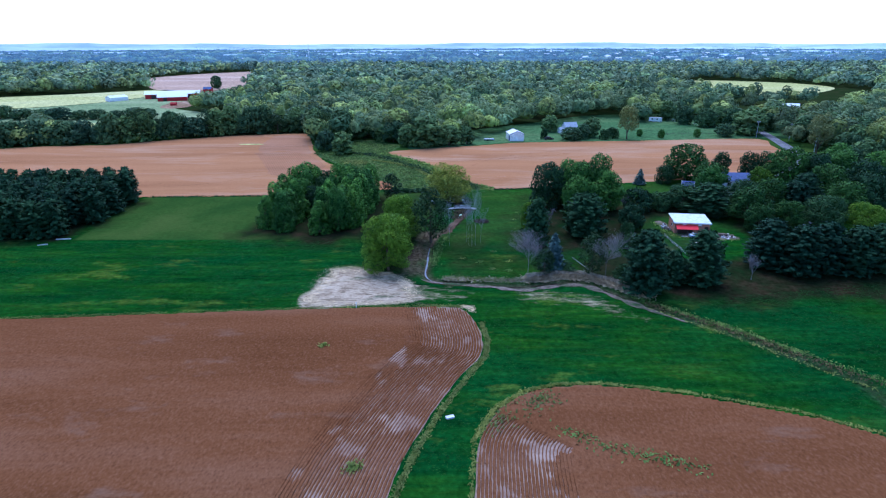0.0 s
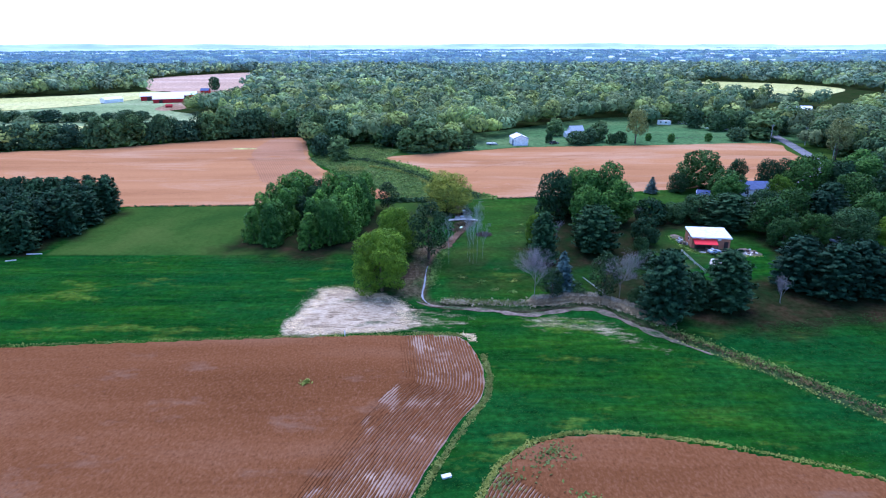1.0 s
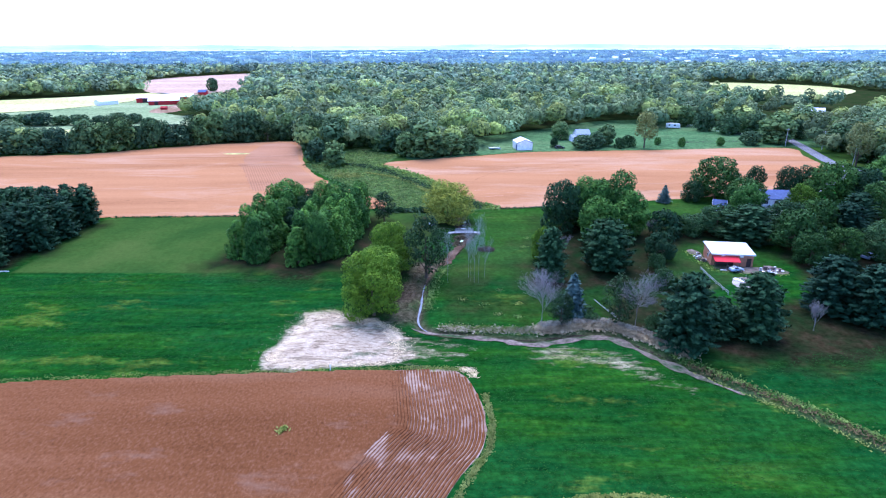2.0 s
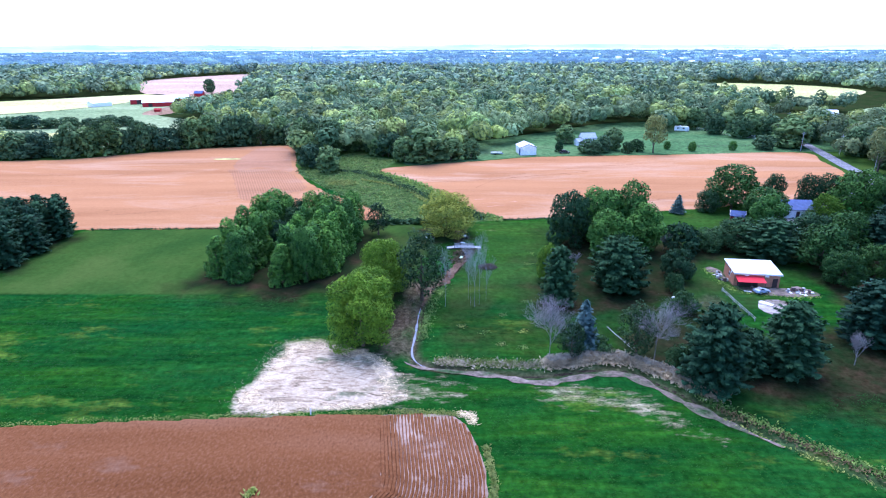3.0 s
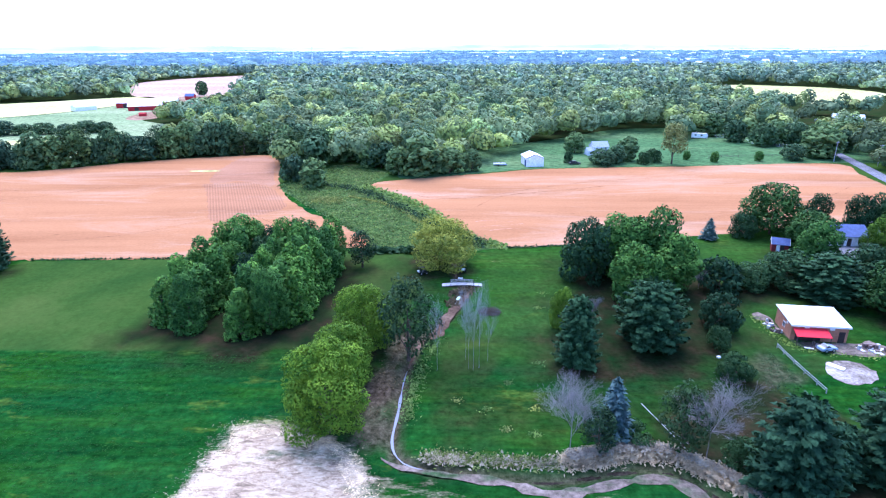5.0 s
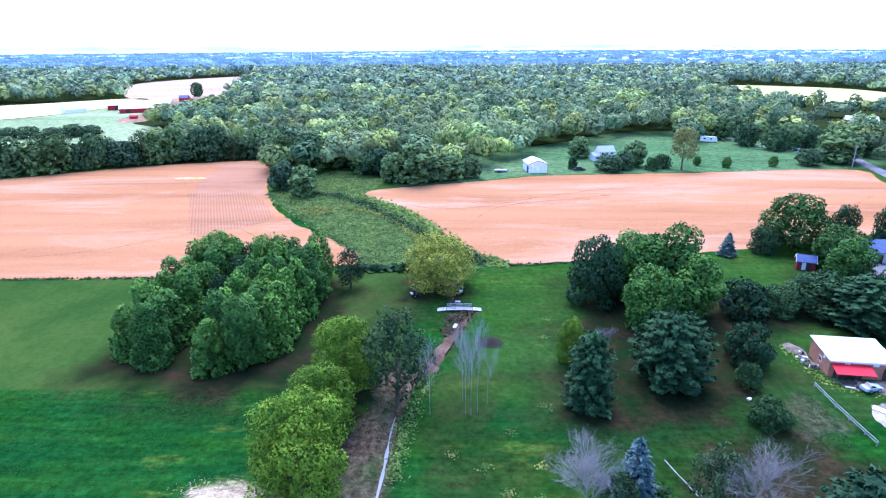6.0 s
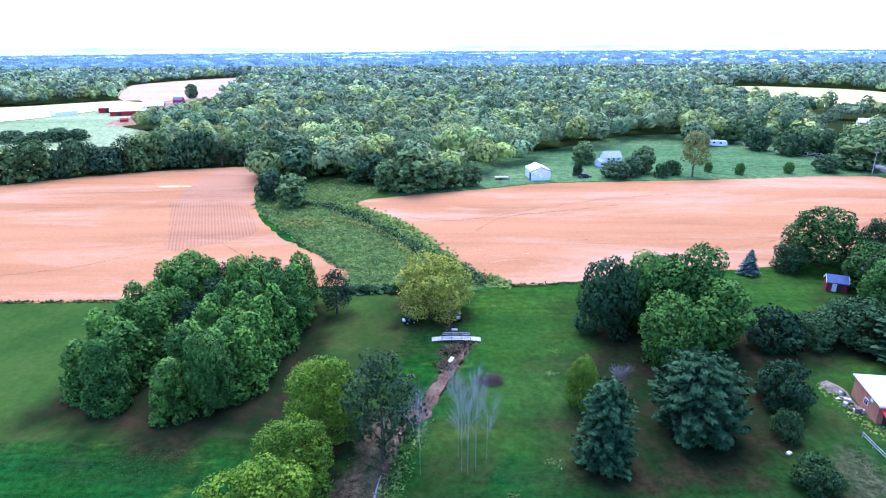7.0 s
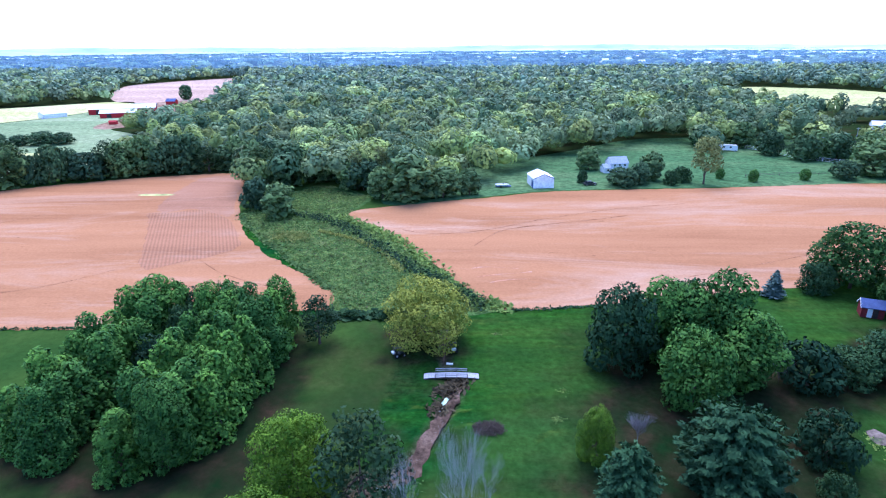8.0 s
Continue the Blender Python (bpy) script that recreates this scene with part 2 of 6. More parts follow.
def mesh_part(name, verts, faces, mat, parent=None, label="", smooth=False):
    me = bpy.data.meshes.new(name)
    me.from_pydata([tuple(v) for v in verts], [], [tuple(f) for f in faces])
    me.materials.append(mat)
    if smooth:
        me.shade_smooth()
    ob = new(name, me)
    ob.parent = parent
    return tagged(ob, label)


def thing(name, m, label, category, group="", kind=""):
    ob = new(name)
    ob.empty_display_size = 0.5
    ob.matrix_basis = m
    return tagged(ob, label, category, group, kind)


def box(bm, x0, y0, z0, x1, y1, z1, bevel=0.0):
    r = bmesh.ops.create_cube(bm, size=1, matrix=Matrix.Translation(((x0 + x1) / 2, (y0 + y1) / 2, (z0 + z1) / 2)) @ Matrix.Diagonal((x1 - x0, y1 - y0, z1 - z0, 1)))
    if bevel:
        bmesh.ops.bevel(bm, geom=[e for e in {e for v in r["verts"] for e in v.link_edges}], offset=bevel, segments=2, affect="EDGES")


def smooth_line(pts, closed=False, step=2.0, jitter=0.0, seed=1):
    """A Catmull-Rom line through pts, sampled about every step metres."""
    rnd = random.Random(seed)
    P = [Vector((*p, 0)) if len(p) == 2 else Vector(p) for p in pts]
    n = len(P)
    out = []
    for i in range(n if closed else n - 1):
        a, b, c, d = (P[(i + k) % n] if closed else P[min(n - 1, max(0, i + k))] for k in (-1, 0, 1, 2))
        k = max(1, min(60, int((c - b).length / step)))
        for j in range(k):
            t = j / k
            v = 0.5 * ((2 * b) + (c - a) * t + (2 * a - 5 * b + 4 * c - d) * t * t + (3 * b - a - 3 * c + d) * t ** 3)
            out.append((v.x + rnd.uniform(-jitter, jitter), v.y + rnd.uniform(-jitter, jitter)))
    if not closed:
        out.append((P[-1].x, P[-1].y))
    return out


def inside(poly, x, y):
    hit = False
    for (x0, y0), (x1, y1) in zip(poly, poly[1:] + poly[:1]):
        if (y0 > y) != (y1 > y) and x < (x1 - x0) * (y - y0) / (y1 - y0) + x0:
            hit = not hit
    return hit


def inside_many(poly, xs, ys):
    hit = np.zeros(len(xs), bool)
    for (x0, y0), (x1, y1) in zip(poly, poly[1:] + poly[:1]):
        if y0 != y1:
            hit ^= ((y0 > ys) != (y1 > ys)) & (xs < (x1 - x0) * (ys - y0) / (y1 - y0) + x0)
    return hit


def line_dist(line, X, Y):
    """Distance of points to a polyline."""
    best = np.full(np.shape(X), 1e9)
    for (x0, y0), (x1, y1) in zip(line, line[1:]):
        dx, dy = x1 - x0, y1 - y0
        t = np.clip(((X - x0) * dx + (Y - y0) * dy) / (dx * dx + dy * dy + 1e-9), 0, 1)
        best = np.minimum(best, np.hypot(X - x0 - t * dx, Y - y0 - t * dy))
    return best


# breaks of the ground sheet along y: overlays are cut at the same lines
YS = [-4900, -2500, -1000, -300, -100, 0, 30, 60, 83] + [84 + 1.0 * i for i in range(0, 132)] + [216 + 4 * i for i in range(0, 28)] + [340, 400, 600, 900, 1400, 2200, 3200, 4900]
XS = [-4900, -3000, -1500, -800, -400, -280] + [-260 + 5.0 * i for i in range(0, 28)] + [-118 + 1.5 * i for i in range(0, 72)] + [-10 + 1.0 * i for i in range(0, 130)] + [125, 150, 200, 400, 800, 1500, 3000, 4900]
CREEK = smooth_line([(6, 198), (5, 190), (7, 178), (4.5, 170), (2, 164), (-1.5, 158), (-3.6, 147), (-4.0, 136.7), (-4.3, 130), (-3.2, 126.6), (-1, 124.8), (3, 124.0), (10.7, 122.9), (16, 122.1), (19.7, 122.5), (25.4, 123.8), (30.7, 124.6), (33.5, 123.5), (36.9, 120.2), (40.1, 116.6), (44.6, 110.6), (51.4, 103.8), (58.2, 96.9), (63.6, 89.8), (68.2, 84.7), (71.7, 80.7), (84, 67)], step=1.0)


def area(name, pts, mat, label, category, z=0.03, closed=True, step=2.0, jitter=0.25, kind="structure", smooth=True):
    """A patch of ground cover that lies on the sheet and follows its height."""
    line = smooth_line(pts, True, step, jitter, len(name)) if smooth else pts
    bm = bmesh.new()
    bm.faces.new([bm.verts.new((x, y, 0)) for x, y in line])
    lo, hi = min(p[1] for p in line), max(p[1] for p in line)
    for y in YS:
        if lo < y < hi:
            bmesh.ops.bisect_plane(bm, geom=bm.verts[:] + bm.edges[:] + bm.faces[:], plane_co=(0, y, 0), plane_no=(0, 1, 0))
    for v in bm.verts:
        v.co.z = g(v.co.y) + z
    for f in bm.faces:
        if f.normal.z < 0:
            f.normal_flip()
    ob = part(name, bm, mat)
    return tagged(ob, label, category, kind=kind)


# ---- ground sheet ----
LAWN_PARTS = [[(-104, 153.5), (-60, 153.5), (-21, 154.5), (-6, 160), (-3, 186), (3, 200), (-8, 202), (-18, 201.4), (-26, 204), (-60, 197.6), (-104, 196)],
              [(8, 184), (9, 204), (16, 205.6), (35, 207.4), (66, 213), (119, 226.6), (118, 200), (100, 182), (74, 152), (44, 149), (12, 147), (1, 146), (0, 152), (5, 165), (9.5, 178)]]
# brown litter under trees, its colour darkened for the shade beneath them
SHADED_LITTER_PARTS = [[(-58, 160), (-49, 154), (-40, 150.5), (-30, 151), (-18, 155), (-17, 162), (-17, 180), (-20, 198), (-40, 195), (-54, 175)],
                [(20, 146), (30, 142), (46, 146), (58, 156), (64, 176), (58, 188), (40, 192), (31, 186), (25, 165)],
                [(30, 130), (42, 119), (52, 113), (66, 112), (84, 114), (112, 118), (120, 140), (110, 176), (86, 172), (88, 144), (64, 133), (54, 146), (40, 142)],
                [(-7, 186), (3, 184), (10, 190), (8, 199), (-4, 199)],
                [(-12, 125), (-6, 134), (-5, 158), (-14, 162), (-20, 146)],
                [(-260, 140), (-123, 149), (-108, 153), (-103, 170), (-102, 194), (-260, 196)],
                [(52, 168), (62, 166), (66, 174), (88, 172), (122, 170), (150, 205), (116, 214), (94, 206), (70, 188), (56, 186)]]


STRAW_PARTS = [[(-32, 115), (-30, 112.2), (-24, 111.6), (-18, 111.6), (-10, 112), (-5, 114.5), (-5, 119), (-7.5, 126.5), (-12, 130), (-16, 131), (-22, 132.6), (-29, 133.6), (-28, 128)],
               [(-7, 112), (6, 112.6), (8, 118), (0, 121), (-7, 124)],
               [(13, 117), (24, 119.3), (32, 120.6), (38, 112.6), (44, 106), (41, 104), (33, 108.8), (25, 112)]]
BANK_PARTS = [[(-11, 127.6), (-6.6, 126.0), (-5.2, 131), (-4.8, 139), (-4.2, 146), (-2.0, 156), (-4.8, 158), (-8, 149), (-10, 141), (-10.4, 134)]]
GARDEN_PARTS = [[(56.6, 152.6), (61.6, 152.6), (62, 143), (55, 143.4), (55.4, 148)]]
# lawn dulled with half of that litter-and-shade colour
DULL_PARTS = [[(12, 134), (28, 130), (60, 136), (66, 170), (64, 198), (40, 204), (28, 196), (22, 172)],
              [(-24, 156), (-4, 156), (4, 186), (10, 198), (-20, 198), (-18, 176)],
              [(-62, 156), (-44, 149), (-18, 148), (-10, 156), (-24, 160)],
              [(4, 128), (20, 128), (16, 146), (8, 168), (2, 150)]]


def cover(parts, X, Y, soft, rough):
    """0 to 1: how far a place lies within any of the outlines, with a soft uneven rim."""
    out = np.zeros(X.shape)
    wob = np.vectorize(lambda a, b: noise.noise((a * 0.13, b * 0.13, 5.0)) + 0.5 * noise.noise((a * 0.4, b * 0.4, 2.0)))(X, Y)
    for poly in parts:
        sd = line_dist(poly + poly[:1], X, Y) * np.where(inside_many(poly, X.ravel(), Y.ravel()).reshape(X.shape), 1, -1)
        out = np.maximum(out, np.clip((sd + wob * rough) / soft + 0.5, 0, 1))
    return out


def ground_build(nt, sh):
    """Meadow, mown lawn and shade-darkened litter under trees, blended by what covers each place."""
    at = nt.nodes.new("ShaderNodeAttribute")
    at.attribute_name = "cover"
    sep = nt.nodes.new("ShaderNodeSeparateColor")
    nt.links.new(at.outputs["Color"], sep.inputs["Color"])
    fine = noise_tex(nt, 0.9, 6, 0.72)
    streak = noise_tex(nt, 0.16, 7, 0.70, coords(nt, (0.16, 1, 1), 2))
    ripple = noise_tex(nt, 0.75, 5, 0.68, coords(nt, (0.16, 1, 1), 1))
    patch = noise_tex(nt, 0.10, 5, 0.72, coords(nt, (0.45, 1, 1)))
    sward = noise_tex(nt, 0.035, 4, 0.6, coords(nt, (0.5, 1, 1), 8))
    meadow = ramp(nt, streak, [(0.30, (0.0045, 0.026, 0.006)), (0.47, (0.009, 0.046, 0.006)), (0.58, (0.016, 0.062, 0.006)), (0.72, (0.040, 0.088, 0.010))])
    meadow = mix(nt, ramp(nt, sward, [(0.40, (0.55, 0.55, 0.55)), (0.54, (0, 0, 0))]), meadow, (0.007, 0.048, 0.012))
    meadow = mix(nt, ramp(nt, patch, [(0.58, (0, 0, 0)), (0.72, (0.9, 0.9, 0.9))]), meadow, (0.088, 0.128, 0.016))
    meadow = mix(nt, 0.8, meadow, ramp(nt, ripple, [(0.30, (0.55, 0.58, 0.62)), (0.70, (1.45, 1.42, 1.35))]), "MULTIPLY")
    lawn = ramp(nt, noise_tex(nt, 0.05, 4, 0.55), [(0.32, (0.026, 0.060, 0.012)), (0.5, (0.038, 0.074, 0.014)), (0.68, (0.054, 0.086, 0.018))])
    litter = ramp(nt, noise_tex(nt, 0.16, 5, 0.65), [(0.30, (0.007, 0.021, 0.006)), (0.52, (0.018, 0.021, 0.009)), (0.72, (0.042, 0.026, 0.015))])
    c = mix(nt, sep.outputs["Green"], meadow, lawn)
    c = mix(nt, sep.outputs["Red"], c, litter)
    c = mix(nt, sep.outputs["Blue"], c, ramp(nt, fine, [(0.35, (0.045, 0.032, 0.022)), (0.65, (0.13, 0.095, 0.068))]))
    lay = noise_tex(nt, 0.55, 7, 0.75, coords(nt, (0.32, 1, 1), 4))
    add = nt.nodes.new("ShaderNodeMath")
    add.operation = "ADD"
    nt.links.new(at.outputs["Alpha"], add.inputs[0])
    nt.links.new(lay, add.inputs[1])
    c = mix(nt, ramp(nt, add.outputs[0], [(0.72, (0, 0, 0)), (1.02, (0.95, 0.95, 0.95))]), c, straw_colour(nt))
    d = ramp(nt, fine, [(0.28, (0.35, 0.35, 0.35)), (0.72, (1.7, 1.7, 1.7))])
    mown = nt.nodes.new("ShaderNodeMath")
    mown.operation, mown.inputs[1].default_value, mown.inputs[2].default_value = "MULTIPLY_ADD", -0.55, 0.85
    nt.links.new(sep.outputs["Green"], mown.inputs[0])
    nt.links.new(mix(nt, mown.outputs[0], c, d, "MULTIPLY"), sh.inputs["Base Color"])
    bump(nt, sh, fine, 0.6, 0.12)


def build_ground():
    X, Y = np.meshgrid(XS, YS)
    Z = np.vectorize(g)(Y)
    d = line_dist(CREEK, X, Y)
    worn = np.where(X > 42, 0.4, np.where(X > 5, 0.7, 1.0))
    Z = Z - 0.9 * worn * np.clip(1 - d / 1.7, 0, 1) ** 0.9
    nx, ny = len(XS), len(YS)
    verts = np.stack([X, Y, Z], -1).reshape(-1, 3)
    faces = [(j * nx + i, j * nx + i + 1, (j + 1) * nx + i + 1, (j + 1) * nx + i) for j in range(ny - 1) for i in range(nx - 1)]
    ob = mesh_part("ground", verts, faces, material("meadow, lawn and shaded litter", ground_build, 0.95, 0.0), smooth=True)
    near = (np.abs(X) < 330) & (Y > 60) & (Y < 260)
    col = np.zeros((X.size, 4), np.float32)
    col[:, 3] = 1
    col[near.ravel(), 0] = np.maximum(cover(SHADED_LITTER_PARTS, X[near], Y[near], 6.0, 5.0), 0.50 * cover(DULL_PARTS, X[near], Y[near], 9.0, 9.0))
    col[near.ravel(), 1] = np.maximum(cover(LAWN_PARTS[:1], X[near], Y[near], 0.8, 0.3), 0.50 * cover(LAWN_PARTS[1:], X[near], Y[near], 9.0, 5.0))
    col[near.ravel(), 2] = np.maximum(np.clip(1.1 - d[near] / 1.4, 0, 0.75) * worn[near], 0.62 * cover(BANK_PARTS, X[near], Y[near], 3.0, 2.6))
    col[near.ravel(), 2] = np.maximum(col[near.ravel(), 2], 0.42 * cover(GARDEN_PARTS, X[near], Y[near], 2.0, 2.4))
    col[:, 3] = 0
    col[near.ravel(), 3] = np.maximum(0.62 * cover(STRAW_PARTS[:1], X[near], Y[near], 3.0, 2.0), 0.29 * cover(STRAW_PARTS[1:], X[near], Y[near], 6.0, 3.0))
    col[(Y > 262).ravel(), 1] = 1
    col[(Y > 318).ravel(), 0] = 0.8
    at = ob.data.color_attributes.new("cover", "FLOAT_COLOR", "POINT")
    at.data.foreach_set("color", col.ravel())
    tagged(ob, "green meadow and mown lawn on gently rising ground", "ground", kind="structure")


build_ground()

FIELD_A = smooth_line([(-190, 100), (-90, 105.5), (-57, 108), (-27, 110), (-5, 111), (3.5, 110.5), (6.5, 104), (7.4, 97), (6.6, 91), (3.5, 85.5), (-1, 76), (-5, 65), (-7, 57), (-12, 30), (-30, -10), (-190, -20)], True, 2.0, 0.15)
FIELD_B = smooth_line([(1, 30), (3.2, 48), (4, 57), (5.2, 68), (8.5, 74.5), (13, 79), (19, 81), (26, 81.2), (37, 79), (53, 73.5), (63, 68), (120, 30), (110, -20), (10, -20)], True, 2.0, 0.15)
MID_L = [(-300, 235), (-216, 283), (-169, 293), (-141, 309), (-107, 323), (-79, 328), (-72, 315), (-62, 277), (-55, 259), (-46, 243), (-35, 230), (-24, 219), (-18.5, 212), (-19, 206), (-26, 204.5), (-60, 198), (-102, 196.5), (-158, 197), (-300, 200)]
MID_R = [(-26, 270), (-18, 277), (18, 289), (42, 297), (100, 301.5), (164, 307), (163, 285), (158, 262), (140, 242), (119, 227), (66, 213.5), (35, 208), (16, 206), (11, 213), (3, 228), (-6, 241), (-16, 255)]
MARSH = [(-44, 306), (-59, 272), (-52, 256), (-33, 231), (-20, 214), (-18, 202), (-5, 202.5), (16, 205), (10, 214), (2, 230), (-7, 243), (-17, 257), (-26, 268), (-22, 290)]
area("field_mid_left", MID_L, BEANS_FAR, "orange-brown ripe bean field beyond the lawn", "field", 0.05, jitter=0.5)
area("field_mid_right", MID_R, BEANS_FAR, "orange-brown ripe bean field beyond the lawn", "field", 0.05, jitter=0.4)
area("marsh", MARSH, WEEDS, "rank green weeds of a grassed waterway", "weeds", 0.04, jitter=0.6)
area("straw_patch", [(-28, 116.5), (-25.4, 114.4), (-22, 114.2), (-18, 113.6), (-11, 114), (-8.6, 116), (-8.6, 119), (-10.5, 124), (-13, 127.5), (-17, 128.4), (-22, 129.6), (-25.6, 130), (-25, 127)], STRAW, "pale straw mulch over reseeded ground", "straw", 0.03, jitter=0.6, step=0.7)
area("gold_field", [(262, 740), (351, 800), (430, 745), (436, 664), (349, 577), (294, 566), (251, 636)], GOLD, "pale golden ripe field among woods", "field", 0.1, step=8)
area("farm_meadow", [(-480, 300), (-480, 425), (-400, 420), (-330, 465), (-298, 502), (-282, 560), (-284, 640), (-240, 640), (-225, 560), (-214, 470), (-172, 428), (-142, 352), (-170, 322), (-232, 304), (-330, 266)], LIGHTGRASS, "pale cropped grass round the farm", "grass", 0.09, step=8)
area("farm_meadow", [(290, 440), (330, 425), (420, 440), (420, 515), (330, 500)], LIGHTGRASS, "pale cropped grass beyond the road", "grass", 0.09, step=8)
area("pasture", [(-16, 281), (-10, 318), (28, 350), (60, 376), (115, 416), (205, 402), (215, 340), (196, 312), (168, 309), (100, 302.5), (42, 298), (14, 289)], PASTURE, "cropped green pasture beyond the field", "pasture", 0.035, step=6)
area("brown_field", [(-420, 860), (-412, 967), (-327, 1079), (-265, 855), (-231, 672), (-310, 650)], FARBROWN, "pale brown stubble field among woods", "field", 0.1, step=8)
area("gold_field", [(-470, 430), (-470, 520), (-370, 600), (-316, 650), (-288, 640), (-284, 560), (-300, 505), (-330, 470), (-400, 425)], GOLD, "pale golden field beside the farm", "field", 0.1, step=8)
area("gold_field", [(-310, 335), (-240, 352), (-192, 366), (-186, 376), (-240, 372), (-310, 362)], GOLD, "narrow pale field behind a hedge", "field", 0.12, step=6)
area("dirt_yard", [(-268, 640), (-236, 660), (-215, 560), (-205, 470), (-222, 465), (-232, 500), (-226, 560)], FARMDIRT, "bare brown farm track", "track", 0.12, step=6)
area("road", [(161, 255), (165.5, 255), (170, 276), (185, 335), (230, 470), (224.5, 470), (180, 335), (165, 278)], ASPHALT, "grey worn asphalt country road", "road", 0.08, smooth=False)
area("road", [(168, 262), (120, 222), (104, 206), (100, 200), (104, 198), (124, 217), (171, 258)], ASPHALT, "grey driveway between trees", "driveway", 0.06, smooth=False)
area("dirt_bank", [(0, 158), (2.2, 159), (4.2, 166), (7.8, 176), (7.6, 180), (6.5, 180), (5, 174), (2.0, 166)], DIRT, "bare brown dirt bank beside the creek", "dirt", 0.045, jitter=0.3, step=1)
area("gravel_pit", [(67, 147), (69, 150.6), (73, 151), (75.4, 148), (73.6, 145), (69, 144)], SAND, "round pale sand patch in the yard", "sand", 0.05, step=0.7, jitter=0.25)

area("thin_crop", [(-91, 320), (-92, 300), (-89, 278), (-84, 272), (-76, 276), (-62, 268), (-66, 284), (-74, 312), (-81, 324)], BEANS_DULL, "thin dull patch of ripe bean crop", "crop patch", 0.08, jitter=0.5)
area("thin_crop", [(-88.5, 271), (-84, 262), (-76, 244), (-68, 227), (-60, 231), (-50, 241), (-57, 258), (-63, 267), (-75, 275), (-83, 271)], BEANS_THIN, "thin patch of ripe bean rows", "crop patch", 0.084, jitter=0.5)
area("dry_strip", [(-103, 292.6), (-97, 292), (-91, 292.6), (-92, 294.4), (-102, 294.4)], GOLD, "short strip of pale dry grass in the field", "grass", 0.08, jitter=0.2, step=1)
# faint wheel tracks through the ripe crop
TRACK = patchy("flattened crop", (0.19, 0.085, 0.040), (0.23, 0.105, 0.052), (0.29, 0.150, 0.080), 0.3, 1.5)


def track(pts, width, mat=None, name="wheel_track", label="flattened wheel track in the ripe crop"):
    line = smooth_line(pts, step=2.0, jitter=0.12, seed=len(pts))
    left = [(x, y + width * (0.6 + 0.4 * math.sin(i * 1.3))) for i, (x, y) in enumerate(line)]
    area(name, line + left[::-1], mat or TRACK, label, "track", 0.08, smooth=False)


track([(12, 242), (19, 253), (28, 258), (42, 262), (59, 268)], 0.7)
track([(-8, 255), (2, 251.5), (16, 255), (34, 265), (57, 275), (81, 281)], 0.45)
track([(-63, 246), (-58, 235), (-50, 226), (-43, 221), (-33, 216)], 0.4)
for _k, _p in enumerate(([(11, 227), (15, 228), (22, 227)], [(12, 222), (17, 223.5), (25, 225)], [(15, 219), (19, 220.5), (24, 221)])):
    track(_p, 0.45, WASHED, "bare_streak", "pale washed streak in the field")
track([(60, 222), (78, 229), (100, 238), (126, 250), (148, 268)], 0.35)
track([(-150, 250), (-128, 262), (-116, 280), (-112, 300)], 0.4)
track([(-104, 210), (-86, 216), (-74, 226)], 0.35)

# crop canopy of the two near fields: a rough raised sheet, denser grain than the meadow
def canopy(name, poly, x0, x1, y0, y1, cell, height, mat, label, skip=None):
    rnd = np.random.RandomState(len(name))
    xs, ys = np.arange(x0, x1, cell), np.arange(y0, y1, cell)
    X, Y = np.meshgrid(xs, ys)
    G = np.vectorize(g)(Y)
    ok = inside_many(poly, X.ravel(), Y.ravel()).reshape(X.shape)
    if skip is not None:
        ok &= ~skip(X, Y)
    Z = G + np.where(ok, height + rnd.uniform(-0.035, 0.035, X.shape), 0.0)
    Xj, Yj = X + rnd.uniform(-0.14, 0.14, X.shape) * cell, Y + rnd.uniform(-0.14, 0.14, X.shape) * cell
    nx = len(xs)
    keep = ok[:-1, :-1] | ok[1:, :-1] | ok[:-1, 1:] | ok[1:, 1:]
    jj, ii = np.nonzero(keep)
    a = jj * nx + ii
    faces = np.stack([a, a + 1, a + nx + 1, a + nx], -1)
    used, inv = np.unique(faces, return_inverse=True)
    verts = np.stack([Xj, Yj, Z], -1).reshape(-1, 3)[used]
    ob = mesh_part(name, verts, inv.reshape(-1, 4).tolist(), mat, smooth=True)
    return tagged(ob, label, "crop field", kind="stuff")


EDGE_A = smooth_line([(4.6, 124), (5.0, 117), (5.7, 110), (6.6, 103), (7.2, 97), (6.4, 91), (3.3, 85.5), (-1.2, 76), (-5.2, 65), (-7.2, 57), (-12.2, 30), (-20, 8), (-30, -12)], step=1.0)
EDGE_B = smooth_line([(8, -22), (4, 0), (1.2, 30), (3.4, 48), (4.2, 57), (5.4, 68), (8.7, 74.3), (13.2, 78.7), (19, 80.6)], step=0.8)
SOIL_A = area("field_soil", [(x, y) for x, y in FIELD_A], SOIL, "dry pale soil between crop rows", "soil", 0.03, smooth=False)
SOIL_B = area("field_soil", [(x, y) for x, y in FIELD_B], SOIL, "dry pale soil between crop rows", "soil", 0.03, smooth=False)
canopy("bean_field", FIELD_A, -190, 10, -20, 113, 0.42, 0.26, BEANS, "ripe reddish-brown bean crop", lambda X, Y: line_dist(EDGE_A, X, Y) < 13.6)
canopy("bean_field", FIELD_B, 0, 120, -20, 83, 0.42, 0.26, BEANS, "ripe reddish-brown bean crop", lambda X, Y: (line_dist(EDGE_B, X, Y) + np.maximum(0, Y - 66) * 1.6 < 12.6))


